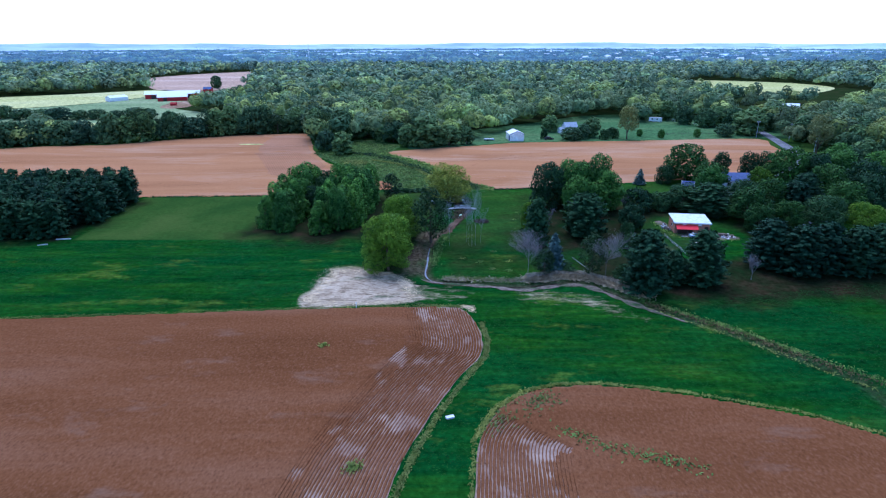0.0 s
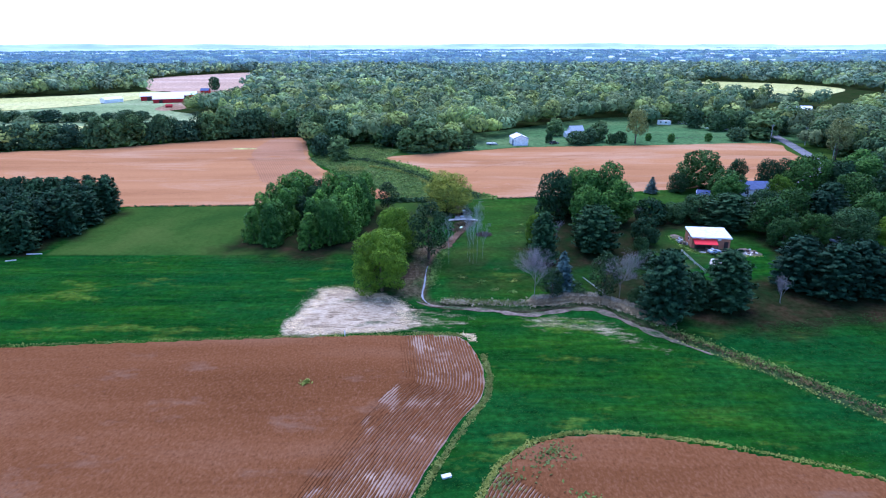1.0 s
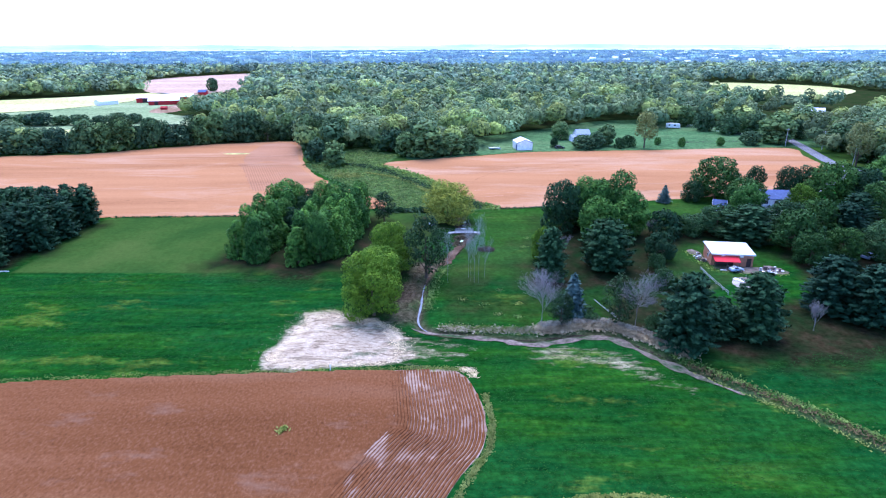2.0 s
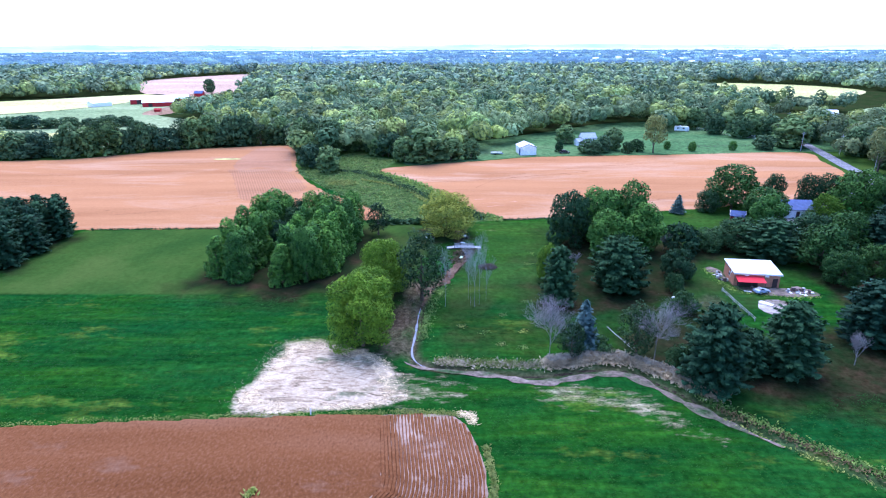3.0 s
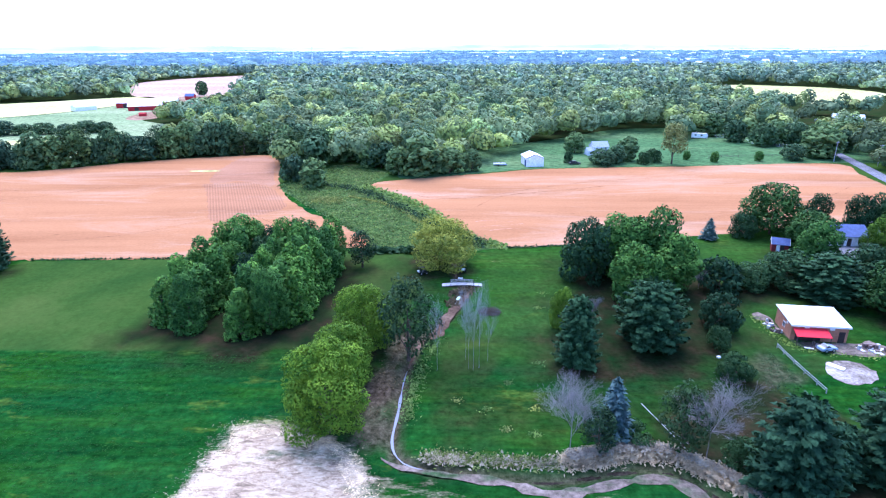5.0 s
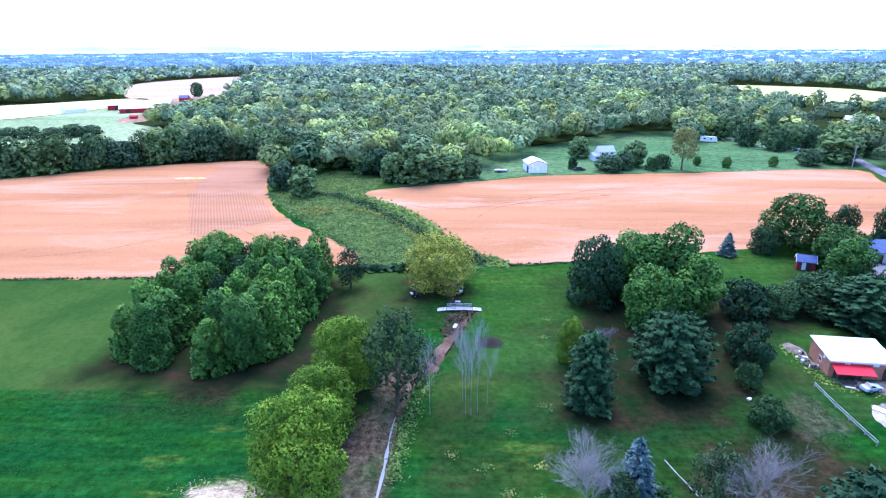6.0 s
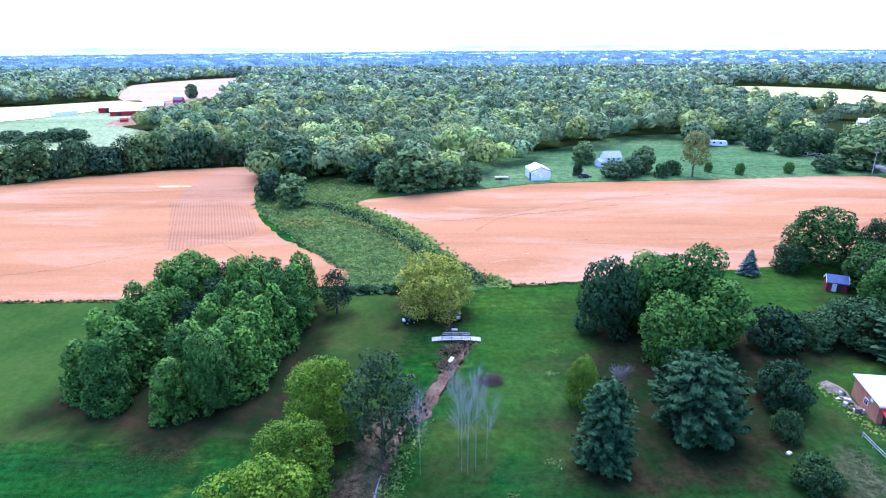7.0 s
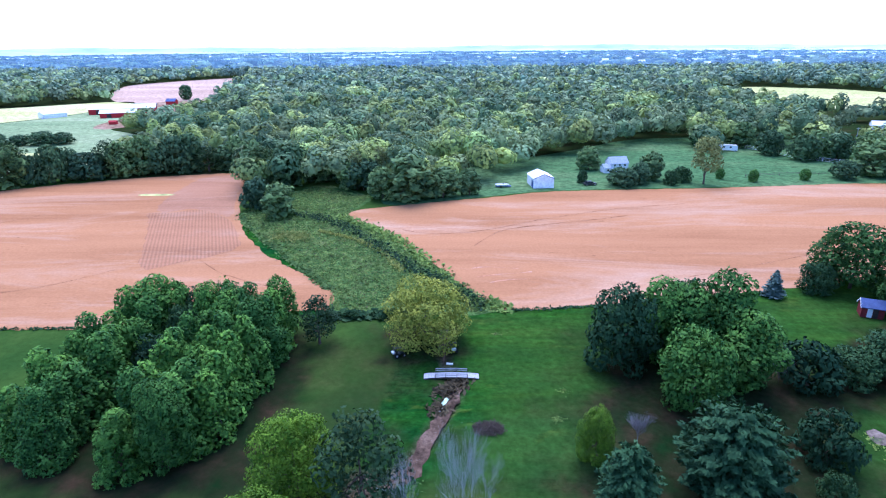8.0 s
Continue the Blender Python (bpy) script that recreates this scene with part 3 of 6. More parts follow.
def crop_rows(edge, poly, side, count, gap, field):
    """Parallel crop rows that follow the field's edge, each a piece of its field."""
    rnd = random.Random(5)
    for k in range(count):
        off = side * (0.15 + gap * k)
        pts = []
        for i, (x, y) in enumerate(edge):
            x0, y0 = edge[max(0, i - 1)]
            x1, y1 = edge[min(len(edge) - 1, i + 1)]
            dx, dy = x1 - x0, y1 - y0
            n = math.hypot(dx, dy)
            px, py = x - dy / n * off, y + dx / n * off
            if inside(poly, px, py):
                pts.append((px, py, -dy / n, dx / n))
        verts, faces = [], []
        full = 1.0 if k < count - 9 else 1.0 + 0.07 * (k - count + 9)
        for x, y, nx, ny in pts:
            z = g(y)
            h = 0.17 + rnd.uniform(-0.05, 0.05)
            w = (0.180 + rnd.uniform(-0.03, 0.03)) * full
            if noise.noise((x * 0.16, y * 0.16, 3.0)) + 0.4 * noise.noise((x * 0.6, y * 0.6, 7.0)) > 0.22:
                h, w = 0.10, 0.08
            o = rnd.uniform(-0.03, 0.03)
            for c, t in ((-1.15, 0), (-0.75, h), (0.75, h), (1.15, 0)):
                verts.append((x + nx * (w * c + o), y + ny * (w * c + o), z + t))
        for i in range(len(pts) - 1):
            if math.hypot(pts[i + 1][0] - pts[i][0], pts[i + 1][1] - pts[i][1]) > 2.5:
                continue
            for j in range(3):
                a = i * 4 + j
                faces.append((a, a + 1, a + 5, a + 4))
        if faces:
            mesh_part("crop_row", verts, faces, BEANS, field)


crop_rows(EDGE_A, FIELD_A, -1, 28, 0.50, SOIL_A)
crop_rows(EDGE_B, FIELD_B, -1, 26, 0.50, SOIL_B)


# ---- trees ----
CARD_NORMALS = []


def cards(points, normals, size, rnd, stretch=1.5, spread=0.5, along=None):
    """Kite-shaped leaf clumps at points, facing roughly along normals."""
    n = len(points)
    nor = normals + rnd.normal(0, spread, (n, 3))
    nor /= np.linalg.norm(nor, axis=1)[:, None] + 1e-9
    ref = rnd.normal(0, 1, (n, 3)) if along is None else along + rnd.normal(0, 0.25, (n, 3))
    u = ref - (ref * nor).sum(1)[:, None] * nor
    u /= np.linalg.norm(u, axis=1)[:, None] + 1e-9
    v = np.cross(nor, u)
    s = (size * rnd.uniform(0.6, 1.35, n))[:, None]
    CARD_NORMALS.append(np.repeat(normals / (np.linalg.norm(normals, axis=1)[:, None] + 1e-9) * 0.8 + nor * 0.45, 4, 0))
    q = np.stack([points - u * s * stretch * 0.5, points - v * s * 0.5 + u * s * 0.1, points + u * s * stretch * 0.6 - nor * s * 0.2, points + v * s * 0.5 + u * s * 0.1], 1)
    return q.reshape(-1, 3)


def leaf_mesh(name, quads, mat, tint=None):
    n = len(quads) // 4
    me = bpy.data.meshes.new(name)
    me.vertices.add(n * 4)
    me.vertices.foreach_set("co", np.ascontiguousarray(quads, np.float32).ravel())
    me.loops.add(n * 4)
    me.loops.foreach_set("vertex_index", np.arange(n * 4, dtype=np.int32))
    me.polygons.add(n)
    me.polygons.foreach_set("loop_start", np.arange(0, n * 4, 4, dtype=np.int32))
    if tint is not None:
        at = me.color_attributes.new("tint", "FLOAT_COLOR", "POINT")
        at.data.foreach_set("color", np.ascontiguousarray(np.repeat(np.c_[tint, np.ones(len(tint))], 4, 0), np.float32).ravel())
    me.update(calc_edges=True)
    nor = np.concatenate(CARD_NORMALS)
    CARD_NORMALS.clear()
    nor = nor / (np.linalg.norm(nor, axis=1)[:, None] + 1e-9)
    me.shade_smooth()
    me.normals_split_custom_set_from_vertices(nor.astype(np.float32))
    me.materials.append(mat)
    return me


def sphere_points(n, rnd):
    p = rnd.normal(0, 1, (n, 3))
    return p / np.linalg.norm(p, axis=1)[:, None]


PROFILE = {
    "oval": lambda t: np.sin(np.pi * np.clip(0.10 + 0.90 * t, 0, 1)) ** 0.65,
    "round": lambda t: np.sqrt(np.clip(1 - (2 * t - 0.9) ** 2 / 1.25, 0, 1)),
    "spire": lambda t: np.clip(1.25 * (1 - t) ** 0.75, 0, 1) * np.clip(0.8 + t * 2, 0, 1),
    "wide": lambda t: np.sqrt(np.clip(1 - (t - 0.42) ** 2 / 0.36, 0, 1)),
}


def crown_points(n, rnd, shape, low, lobes, lobe_r):
    """Points over the lobes of a crown in a box 1 wide and 1 high, with outward normals."""
    t = (np.arange(lobes) + rnd.uniform(0.1, 0.9, lobes)) / lobes * 0.95 + 0.02
    t = t ** (1.3 if shape == "spire" else 0.85)
    a = np.arange(lobes) * 2.4 + rnd.uniform(-0.5, 0.5, lobes)
    r = PROFILE[shape](t) * 0.5 * np.sqrt(rnd.uniform(0.50, 1.0, lobes)) * (1 - lobe_r * 0.9)
    c = np.stack([np.cos(a) * r, np.sin(a) * r, low + t * (1 - low) * 0.93], 1)
    R = lobe_r * rnd.uniform(0.55, 1.45, lobes)
    k = rnd.choice(lobes, n * 3, p=R ** 2 / (R ** 2).sum())
    d = sphere_points(n * 3, rnd)
    d[:, 2] = d[:, 2] * 0.9 + 0.18
    shell = np.where(rnd.uniform(0, 1, n * 3) < 0.78, rnd.uniform(0.86, 1.10, n * 3), rnd.uniform(0.45, 0.86, n * 3))
    p = c[k] + d * (R[k] * shell)[:, None] * np.array([1, 1, 0.72])
    dist = np.linalg.norm((p[:, None, :] - c[None]) / np.array([1, 1, 0.72]), axis=2) / R[None]
    dist[np.arange(len(p)), k] = 9
    ok = dist.min(1) > 0.72
    p, d = p[ok][:n], d[ok][:n]
    return p, d, c


def tube(verts, faces, a, b, ra, rb, sides=6):
    a, b = Vector(a), Vector(b)
    q = (b - a).to_track_quat("Z", "Y")
    base = len(verts)
    for c, r in ((a, ra), (b, rb)):
        for i in range(sides):
            w = 2 * math.pi * i / sides
            verts.append(c + q @ Vector((math.cos(w) * r, math.sin(w) * r, 0)))
    for i in range(sides):
        j = (i + 1) % sides
        faces.append((base + i, base + j, base + sides + j, base + sides + i))


def trunk_mesh(height, radius, top, lobes, seed, mat=None):
    """Tapered, slightly bent trunk with limbs that reach towards the crown's lobes."""
    rnd = random.Random(seed)
    verts, faces = [], []
    p, n = Vector((0, 0, -0.15)), 5
    spine = [p]
    for i in range(n):
        p = p + Vector((rnd.uniform(-0.12, 0.12), rnd.uniform(-0.12, 0.12), (height * top + 0.15) / n))
        spine.append(p)
    for i in range(n):
        tube(verts, faces, spine[i], spine[i + 1], radius * (1.25 if i == 0 else 1 - 0.16 * i), radius * (0.84 - 0.16 * i if i else 0.92), 8)
    for c in lobes[:9]:
        s = spine[rnd.randint(1, n - 1)]
        m = s.lerp(Vector(c), 0.5) + Vector((0, 0, 0.2))
        tube(verts, faces, s, m, radius * 0.42, radius * 0.26, 5)
        tube(verts, faces, m, Vector(c), radius * 0.26, radius * 0.08, 5)
    me = bpy.data.meshes.new("trunk")
    me.from_pydata([tuple(v) for v in verts], [], faces)
    me.materials.append(mat or BARK)
    return me


def conifer_mesh(h, w, rnd, mat, full=0.7, dense=1.0):
    """Whorls of drooping boughs set with needle clumps."""
    P, N, A = [], [], []
    z = h * 0.05
    while z < h * 0.985:
        t = z / h
        r = 0.5 * w * ((1 - t) ** 0.85 * (0.8 + 0.2 * min(1, t * 6)) if full == 0 else math.sqrt(max(0.0, 1 - ((t - full) / (1.03 - full)) ** 2)) if t > full else 1 - 0.9 * (full - t) ** 2)
        nb = max(5, int((6 + 7 * (1 - t)) * dense))
        turn = rnd.uniform(0, 6.3)
        for b in range(nb):
            ang = turn + 2 * math.pi * b / nb + rnd.normal(0, 0.12)
            rb = r * rnd.uniform(0.58, 1.18)
            ns = max(3, int(rb * 4.6 * dense))
            s = (np.arange(ns) + 0.7) / ns
            s = s[s > 0.25]
            for side in (-1, 0, 1):
                off = side * 0.20 * rb * (1.15 - s) + rnd.normal(0, 0.05, len(s))
                x = np.cos(ang) * s * rb - np.sin(ang) * off
                y = np.sin(ang) * s * rb + np.cos(ang) * off
                zz = z + rb * (0.10 * s - 0.22 * s ** 2) + 0.20 * rb * s ** 4 + rnd.normal(0, 0.06, len(s))
                P.append(np.stack([x, y, zz], 1))
                N.append(np.stack([np.cos(ang) * 0.55 + 0 * s, np.sin(ang) * 0.5 + 0 * s, 0.85 + 0 * s], 1))
                A.append(np.stack([np.cos(ang) + 0 * s, np.sin(ang) + 0 * s, 0.6 + 0 * s], 1))
        z += h * 0.043 * (1.25 - 0.6 * t)
    P, N, A = np.concatenate(P), np.concatenate(N), np.concatenate(A)
    tip = np.stack([rnd.normal(0, 0.05, 12), rnd.normal(0, 0.05, 12), np.linspace(h * 0.94, h * 1.0, 12)], 1)
    q = cards(np.concatenate([P, tip]), np.concatenate([N, sphere_points(12, rnd)]), 0.36 * (w / 8) ** 0.4 / dense ** 0.6, rnd, 2.2, 0.5, np.concatenate([A, np.tile([0, 0, 1.0], (12, 1))]))
    if dense < 1:
        BLOCK.append((q, CARD_NORMALS[-1]))
    return leaf_mesh("crown", q, mat)


BLOCK = []


def bare_mesh(h, spread, seed, twigs, mat, stems=1, stem=0.40, thin=0.62):
    """Leafless tree: stems that fork into ever finer twigs. Returns trunk and branches."""
    rnd = random.Random(seed)
    tv, tf, bv, bf = [], [], [], []

    slim = 0.62 if stem > 0.4 else 0.85

    def grow(p, d, length, r, depth):
        q = p + d * length
        tube(tv if depth == 0 else bv, tf if depth == 0 else bf, p, q, r, r * 0.66, 6 if depth == 0 else 4 if depth < 3 else 3)
        if depth >= twigs:
            return
        for _ in range((4 if spread > 0.3 else 3) if depth else (6 if stem < 0.4 else 7)):
            e = (d + Vector((rnd.gauss(0, spread), rnd.gauss(0, spread), abs(rnd.gauss(0.08, 0.18))))).normalized()
            grow(p.lerp(q, rnd.uniform(0.5 if depth == 0 and stem < 0.4 else 0.25 if depth else 0.40, 1.0)), e, length * (rnd.uniform(0.26, 0.44) if depth == 0 and stem > 0.6 else rnd.uniform(0.52, 0.80)), r * thin, depth + 1)

    for s in range(stems):
        lean = Vector((rnd.gauss(0, 0.06 * (stems > 1)), rnd.gauss(0, 0.06 * (stems > 1)), 1)).normalized()
        grow(Vector((rnd.gauss(0, 0.25 * (stems > 1)), rnd.gauss(0, 0.25 * (stems > 1)), -0.1)), lean, h * stem, (h * 0.0034 + 0.014) * slim, 0)
    out = []
    for name, v, f in (("trunk", tv, tf), ("crown", bv, bf)):
        me = bpy.data.meshes.new(name)
        me.from_pydata([tuple(a) for a in v], [], f)
        me.materials.append(mat)
        out.append(me)
    return out


# kind: nominal height, width, crown shape, lowest leaf, lobes, lobe radius, clumps, clump size, leaves
BROAD = {
    "maple": (12, 8, "oval", 0.02, 28, 0.200, 10500, 0.26, "maple"),
    "spire": (12, 6, "spire", -0.06, 56, 0.145, 7200, 0.25, "grove"),
    "lime": (12, 10, "wide", 0.06, 38, 0.175, 16000, 0.20, "lime"),
    "willow": (12, 13, "wide", 0.04, 44, 0.165, 12000, 0.26, "willow"),
    "dark": (10, 10, "wide", 0.03, 32, 0.185, 8500, 0.29, "dark"),
    "round": (11, 10, "round", 0.03, 60, 0.150, 11500, 0.26, "maple"),
    "olive": (15, 9, "oval", 0.16, 34, 0.15, 2400, 0.36, "olive"),
    "pale": (16, 9, "wide", 0.28, 28, 0.15, 1900, 0.48, "pale"),
    "oak": (10, 10, "wide", 0.03, 40, 0.17, 9500, 0.27, "oak"),
    "shrub": (4, 6, "wide", 0.02, 30, 0.17, 3000, 0.24, "dark"),
}
for _k in ("maple", "dark", "lime"):
    _v = list(BROAD[_k])
    _v[6], _v[7], _v[8] = 1500, 0.76, {"maple": "edge", "dark": "edge_dark", "lime": "lime"}[_k]
    BROAD[_k + "_far"] = tuple(_v)
for _k in ("maple", "spire", "lime", "dark", "round", "oak", "shrub"):
    _v = list(BROAD[_k])
    _v[6], _v[7] = _v[6] // 2, _v[7] * 1.38
    BROAD[_k + "_mid"] = tuple(_v)
TEMPLATE = {}
LABEL = {
    "maple": "leafy green broad-leaved tree on grass",
    "spire": "narrow leafy green tree in a grove",
    "lime": "bright yellow-green broad-leaved tree beside the creek",
    "willow": "wide yellow-green willow beside the creek",
    "dark": "dense dark green broad-leaved tree",
    "round": "dense rounded green tree on grass",
    "oak": "dense dark green rounded tree on grass",
    "olive": "thin-crowned olive green tree beside the creek",
    "pale": "tall tree with thin yellowing leaves",
    "shrub": "dense dark green shrub on grass",
    "pine": "dark blue-green pine with drooping boughs",
    "blockpine": "dark blue-green pine in a block",
    "fatpine": "broad dark blue-green pine on litter",
    "spruce": "small blue-grey spruce on grass",
    "bare": "leafless grey tree with fine twigs",
    "birch": "leafless pale-barked tree beside the creek",
    "twig": "leafless grey-purple shrub on grass",
}


def template(kind, variant, m, label, category, group):
    rs = np.random.RandomState(abs(hash_name(kind)) + variant)
    root = thing("shrub" if kind.startswith(("shrub", "twig")) else "tree", m, label, category, group)
    if kind in BROAD:
        h, w, shape, low, lobes, lr, n, size, leaf = BROAD[kind]
        p, d, c = crown_points(n, rs, shape, low, lobes, lr)
        s = np.array([w, w, h])
        crown = leaf_mesh("crown", cards(p * s, d + np.array([0, 0, 0.25]), size, rs, along=(d + np.array([0, 0, 0.9])) if shape == "spire" else None), LEAF[leaf])
        trunk = trunk_mesh(h, 0.018 * h + 0.05, 0.62, [Vector(v) for v in (c * s)], variant + 3)
        parts = [("trunk", trunk), ("crown", crown)]
    elif kind in ("pine", "blockpine", "fatpine", "spruce"):
        h, w, full, leaf = {"pine": (13, 8.5, 0.18, "pine"), "blockpine": (12, 7, 0.32, "pine"), "fatpine": (13, 13, 0.40, "pine"), "spruce": (9, 5, 0, "spruce")}[kind]
        crown = conifer_mesh(h, w, rs, LEAF[leaf], full, 0.6 if kind == "blockpine" else 1.0 if kind == "spruce" else 1.3)
        parts = [("trunk", trunk_mesh(h, 0.2, 0.93, [], variant)), ("crown", crown)]
    else:
        h, w, spread, depth, mat, stems, stem = {"bare": (12, 9, 0.54, 6, GREYTWIG, 1, 0.36), "birch": (14, 8, 0.34, 5, PALEBARK, 1, 0.78), "twig": (6, 4.5, 0.36, 5, GREYTWIG, 2, 0.34)}[kind]
        parts = list(zip(("trunk", "crown"), bare_mesh(h, spread, variant + 11, depth, mat, stems, stem, 0.50 if kind == "birch" else 0.62)))
    for name, me in parts:
        o = new(name, me)
        o.parent = root
    return root, h, w


def hash_name(s):
    v = 7
    for ch in s:
        v = (v * 31 + ord(ch)) % 100003
    return v


_turn = random.Random(21)
VARIANTS = {"maple_far": 5, "dark_far": 3, "blockpine": 3, "maple": 4, "maple_mid": 4, "spire_mid": 3, "dark_mid": 3, "oak_mid": 3, "spire": 3, "lime": 3, "pine": 3, "dark": 3}


def tree(kind, x, y, height, width, label="", group="", variant=None):
    """A tree of a kind at a place: the first of each variant is built, the others are copies of it."""
    shown = label or LABEL[kind]
    if y > 235 and kind + "_far" in BROAD:
        kind += "_far"
    elif y > 164 and kind + "_mid" in BROAD:
        kind += "_mid"
    if variant is None:
        variant = _turn.randint(0, VARIANTS.get(kind, 2) - 1)
    label, category = shown, "shrub" if kind.startswith(("shrub", "twig")) else "tree"
    base = pose(x, y, g(y) - 0.05, 0, 0, _turn.uniform(0, 360))
    if (kind, variant) not in TEMPLATE:
        root, h, w = template(kind, variant, base, label, category, group)
        root.matrix_basis = base @ Matrix.Diagonal((width / w, width / w, height / h, 1))
        TEMPLATE[kind, variant] = (root, h, w)
        return root
    root, h, w = TEMPLATE[kind, variant]
    s = root.scale
    ob = copy_thing(root, base @ Matrix.Diagonal((width / w / s[0], width / w / s[1], height / h / s[2], 1)))
    return tagged(ob, label, category, group)


# beside the creek
tree("willow", 1.6, 192.5, 12.0, 13.5)
tree("olive", -17.6, 192.4, 9.5, 6.9, "small thin olive tree on the lawn")
tree("lime", -11.8, 155.0, 12.4, 9.6)
tree("lime", -13.2, 144.5, 10.4, 9.0)
tree("lime", -13.4, 131.5, 14.0, 11.6)
tree("olive", -3.4, 151.0, 15.6, 9.5)
tree("birch", 1.7, 147.7, 12.0, 4.5)
tree("birch", 7.8, 147.6, 14.6, 5.0)
tree("birch", 7.0, 148.2, 12.6, 4.0)
tree("birch", 8.8, 148.4, 13.4, 4.5)
tree("birch", 10.4, 150.7, 10.0, 4.0)
tree("birch", 6.6, 151.0, 12.0, 4.0)
# the yard's centre cluster
tree("fatpine", 40.1, 156.5, 12.6, 12.0)
tree("pine", 25.5, 149.5, 13.0, 7.6)
tree("lime", 25.3, 162.0, 8.7, 4.4, "slim yellow-green young tree on grass")
tree("twig", 31.7, 165.8, 6.8, 5.0)
tree("round", 42.6, 174.5, 12.4, 10.0)
tree("maple", 40.8, 188.0, 14.0, 9.5, "tall dense leafy green tree in a cluster")
tree("maple", 51.5, 185.5, 16.4, 9.5, "tall dense leafy green tree in a cluster")
tree("maple", 52.5, 179.5, 13.0, 9.5, "tall dense leafy green tree in a cluster")
tree("maple", 46.0, 185.5, 14.0, 9.0, "tall dense leafy green tree in a cluster")
tree("dark", 47.0, 191.0, 12.5, 10.0)
tree("dark", 35.0, 185.0, 13.8, 10.5)
tree("twig", 58.4, 180.5, 6.2, 5.0)
tree("shrub", 63.0, 180.0, 7.0, 9.0)
tree("shrub", 56.0, 163.0, 7.0, 7.5, "dark thin shrub on grass")
tree("shrub", 52.2, 155.5, 4.2, 3.9)
tree("shrub", 51.0, 146.0, 4.2, 5.2)
# by the bank
tree("bare", 20.1, 126.6, 15.6, 12.0)
tree("spruce", 26.8, 130.4, 9.8, 7.4)
tree("shrub", 29.6, 129.8, 2.8, 5.0)
tree("shrub", 42.6, 124.6, 4.0, 5.0)
tree("olive", 24.2, 127.8, 7.0, 5.5, "thin brown-green shrubby tree on the bank")
tree("bare", 38.4, 126.4, 14.0, 12.5)
tree("olive", 35.5, 127.6, 10.5, 6.5, "thin olive tree with bare branches")
tree("pine", 45.2, 118.8, 14.7, 10.0)
tree("pine", 52.9, 122.6, 8.4, 6.0, "small dark blue-green pine beside a larger one")
tree("pine", 60.0, 123.4, 13.0, 10.0)
tree("pine", 80.5, 133.5, 12.4, 11.0)
tree("pine", 85.5, 128.5, 12.4, 10.5)
tree("pine", 92.0, 130.0, 12.6, 10.0)
tree("pine", 99.0, 129.0, 12.0, 10.0)
tree("pine", 106.0, 131.0, 12.0, 10.0)
tree("twig", 72.7, 125.6, 8.1, 5.0, "leafless grey dead tree beside pines")
# behind and beside the barn, round the house
tree("pine", 83.5, 175.0, 10.5, 13.0)
tree("dark", 78.0, 182.0, 7.7, 10.7)
tree("dark", 70.7, 181.5, 5.5, 7.5)
tree("oak", 92.5, 168.5, 10.5, 12.0)
tree("oak", 91.0, 158.5, 8.0, 7.6)
tree("oak", 101.7, 163.0, 8.0, 8.0)
tree("dark", 112.0, 163.0, 9.0, 11.2)
tree("oak", 106.0, 181.0, 10.0, 10.0)
tree("pine", 112.0, 178.0, 10.5, 10.0)
tree("dark", 98.0, 184.0, 8.5, 10.0)
tree("maple", 91.5, 193.0, 11.0, 8.5)
tree("spruce", 73.9, 212.2, 6.0, 5.6)
tree("oak", 92.5, 216.5, 13.6, 15.0)
tree("dark", 84.0, 214.5, 6.5, 6.5)
tree("dark", 107.5, 221.0, 9.8, 6.5)
tree("oak", 96.0, 203.5, 10.0, 11.0)
tree("dark", 117.1, 217.5, 10.4, 7.2)
tree("dark", 125.0, 219.0, 10.1, 8.0)
tree("lime", 113.5, 203.0, 8.4, 8.0, "bright green tree beside the house")
tree("oak", 127.0, 210.0, 14.0, 13.4)
tree("dark", 137.2, 210.0, 11.6, 11.5)
tree("oak", 131.0, 192.0, 11.6, 12.2)
tree("pine", 120.0, 186.0, 11.0, 10.0)
tree("oak", 124.0, 172.0, 11.0, 12.0)
tree("lime", 121.0, 157.0, 9.0, 10.0, "yellow-green round tree beside the drive")
tree("dark", 136.0, 176.0, 12.0, 12.0)
tree("dark", 146.0, 195.0, 12.0, 13.0)
tree("maple", 150.0, 213.0, 12.0, 12.0)
tree("maple", 158.0, 229.0, 12.0, 12.0)
tree("pale", 172.0, 264.8, 17.9, 10.0)
for _x, _y, _h, _k in ((186, 300, 12, "maple"), (192, 288, 13, "dark"), (198, 300, 14, "maple"), (206, 312, 12, "pale"), (182, 272, 12, "maple"), (180, 255, 11, "dark"), (188, 262, 13, "maple"), (196, 274, 14, "maple"), (208, 290, 13, "dark"), (176, 240, 11, "maple"), (190, 244, 12, "maple"), (204, 258, 13, "dark"), (168, 236, 9, "dark"), (214, 322, 13, "maple"), (202, 330, 12, "maple"), (164, 214, 12, "maple"), (176, 222, 12, "pine"), (158, 196, 12, "maple"), (150, 178, 11, "pine"), (166, 190, 12, "dark"), (194, 228, 13, "maple"), (182, 208, 12, "maple"), (196, 316, 12, "lime")):
    tree(_k, _x, _y, _h, _h * 0.9, "roadside tree in a dense belt", "roadside belt")
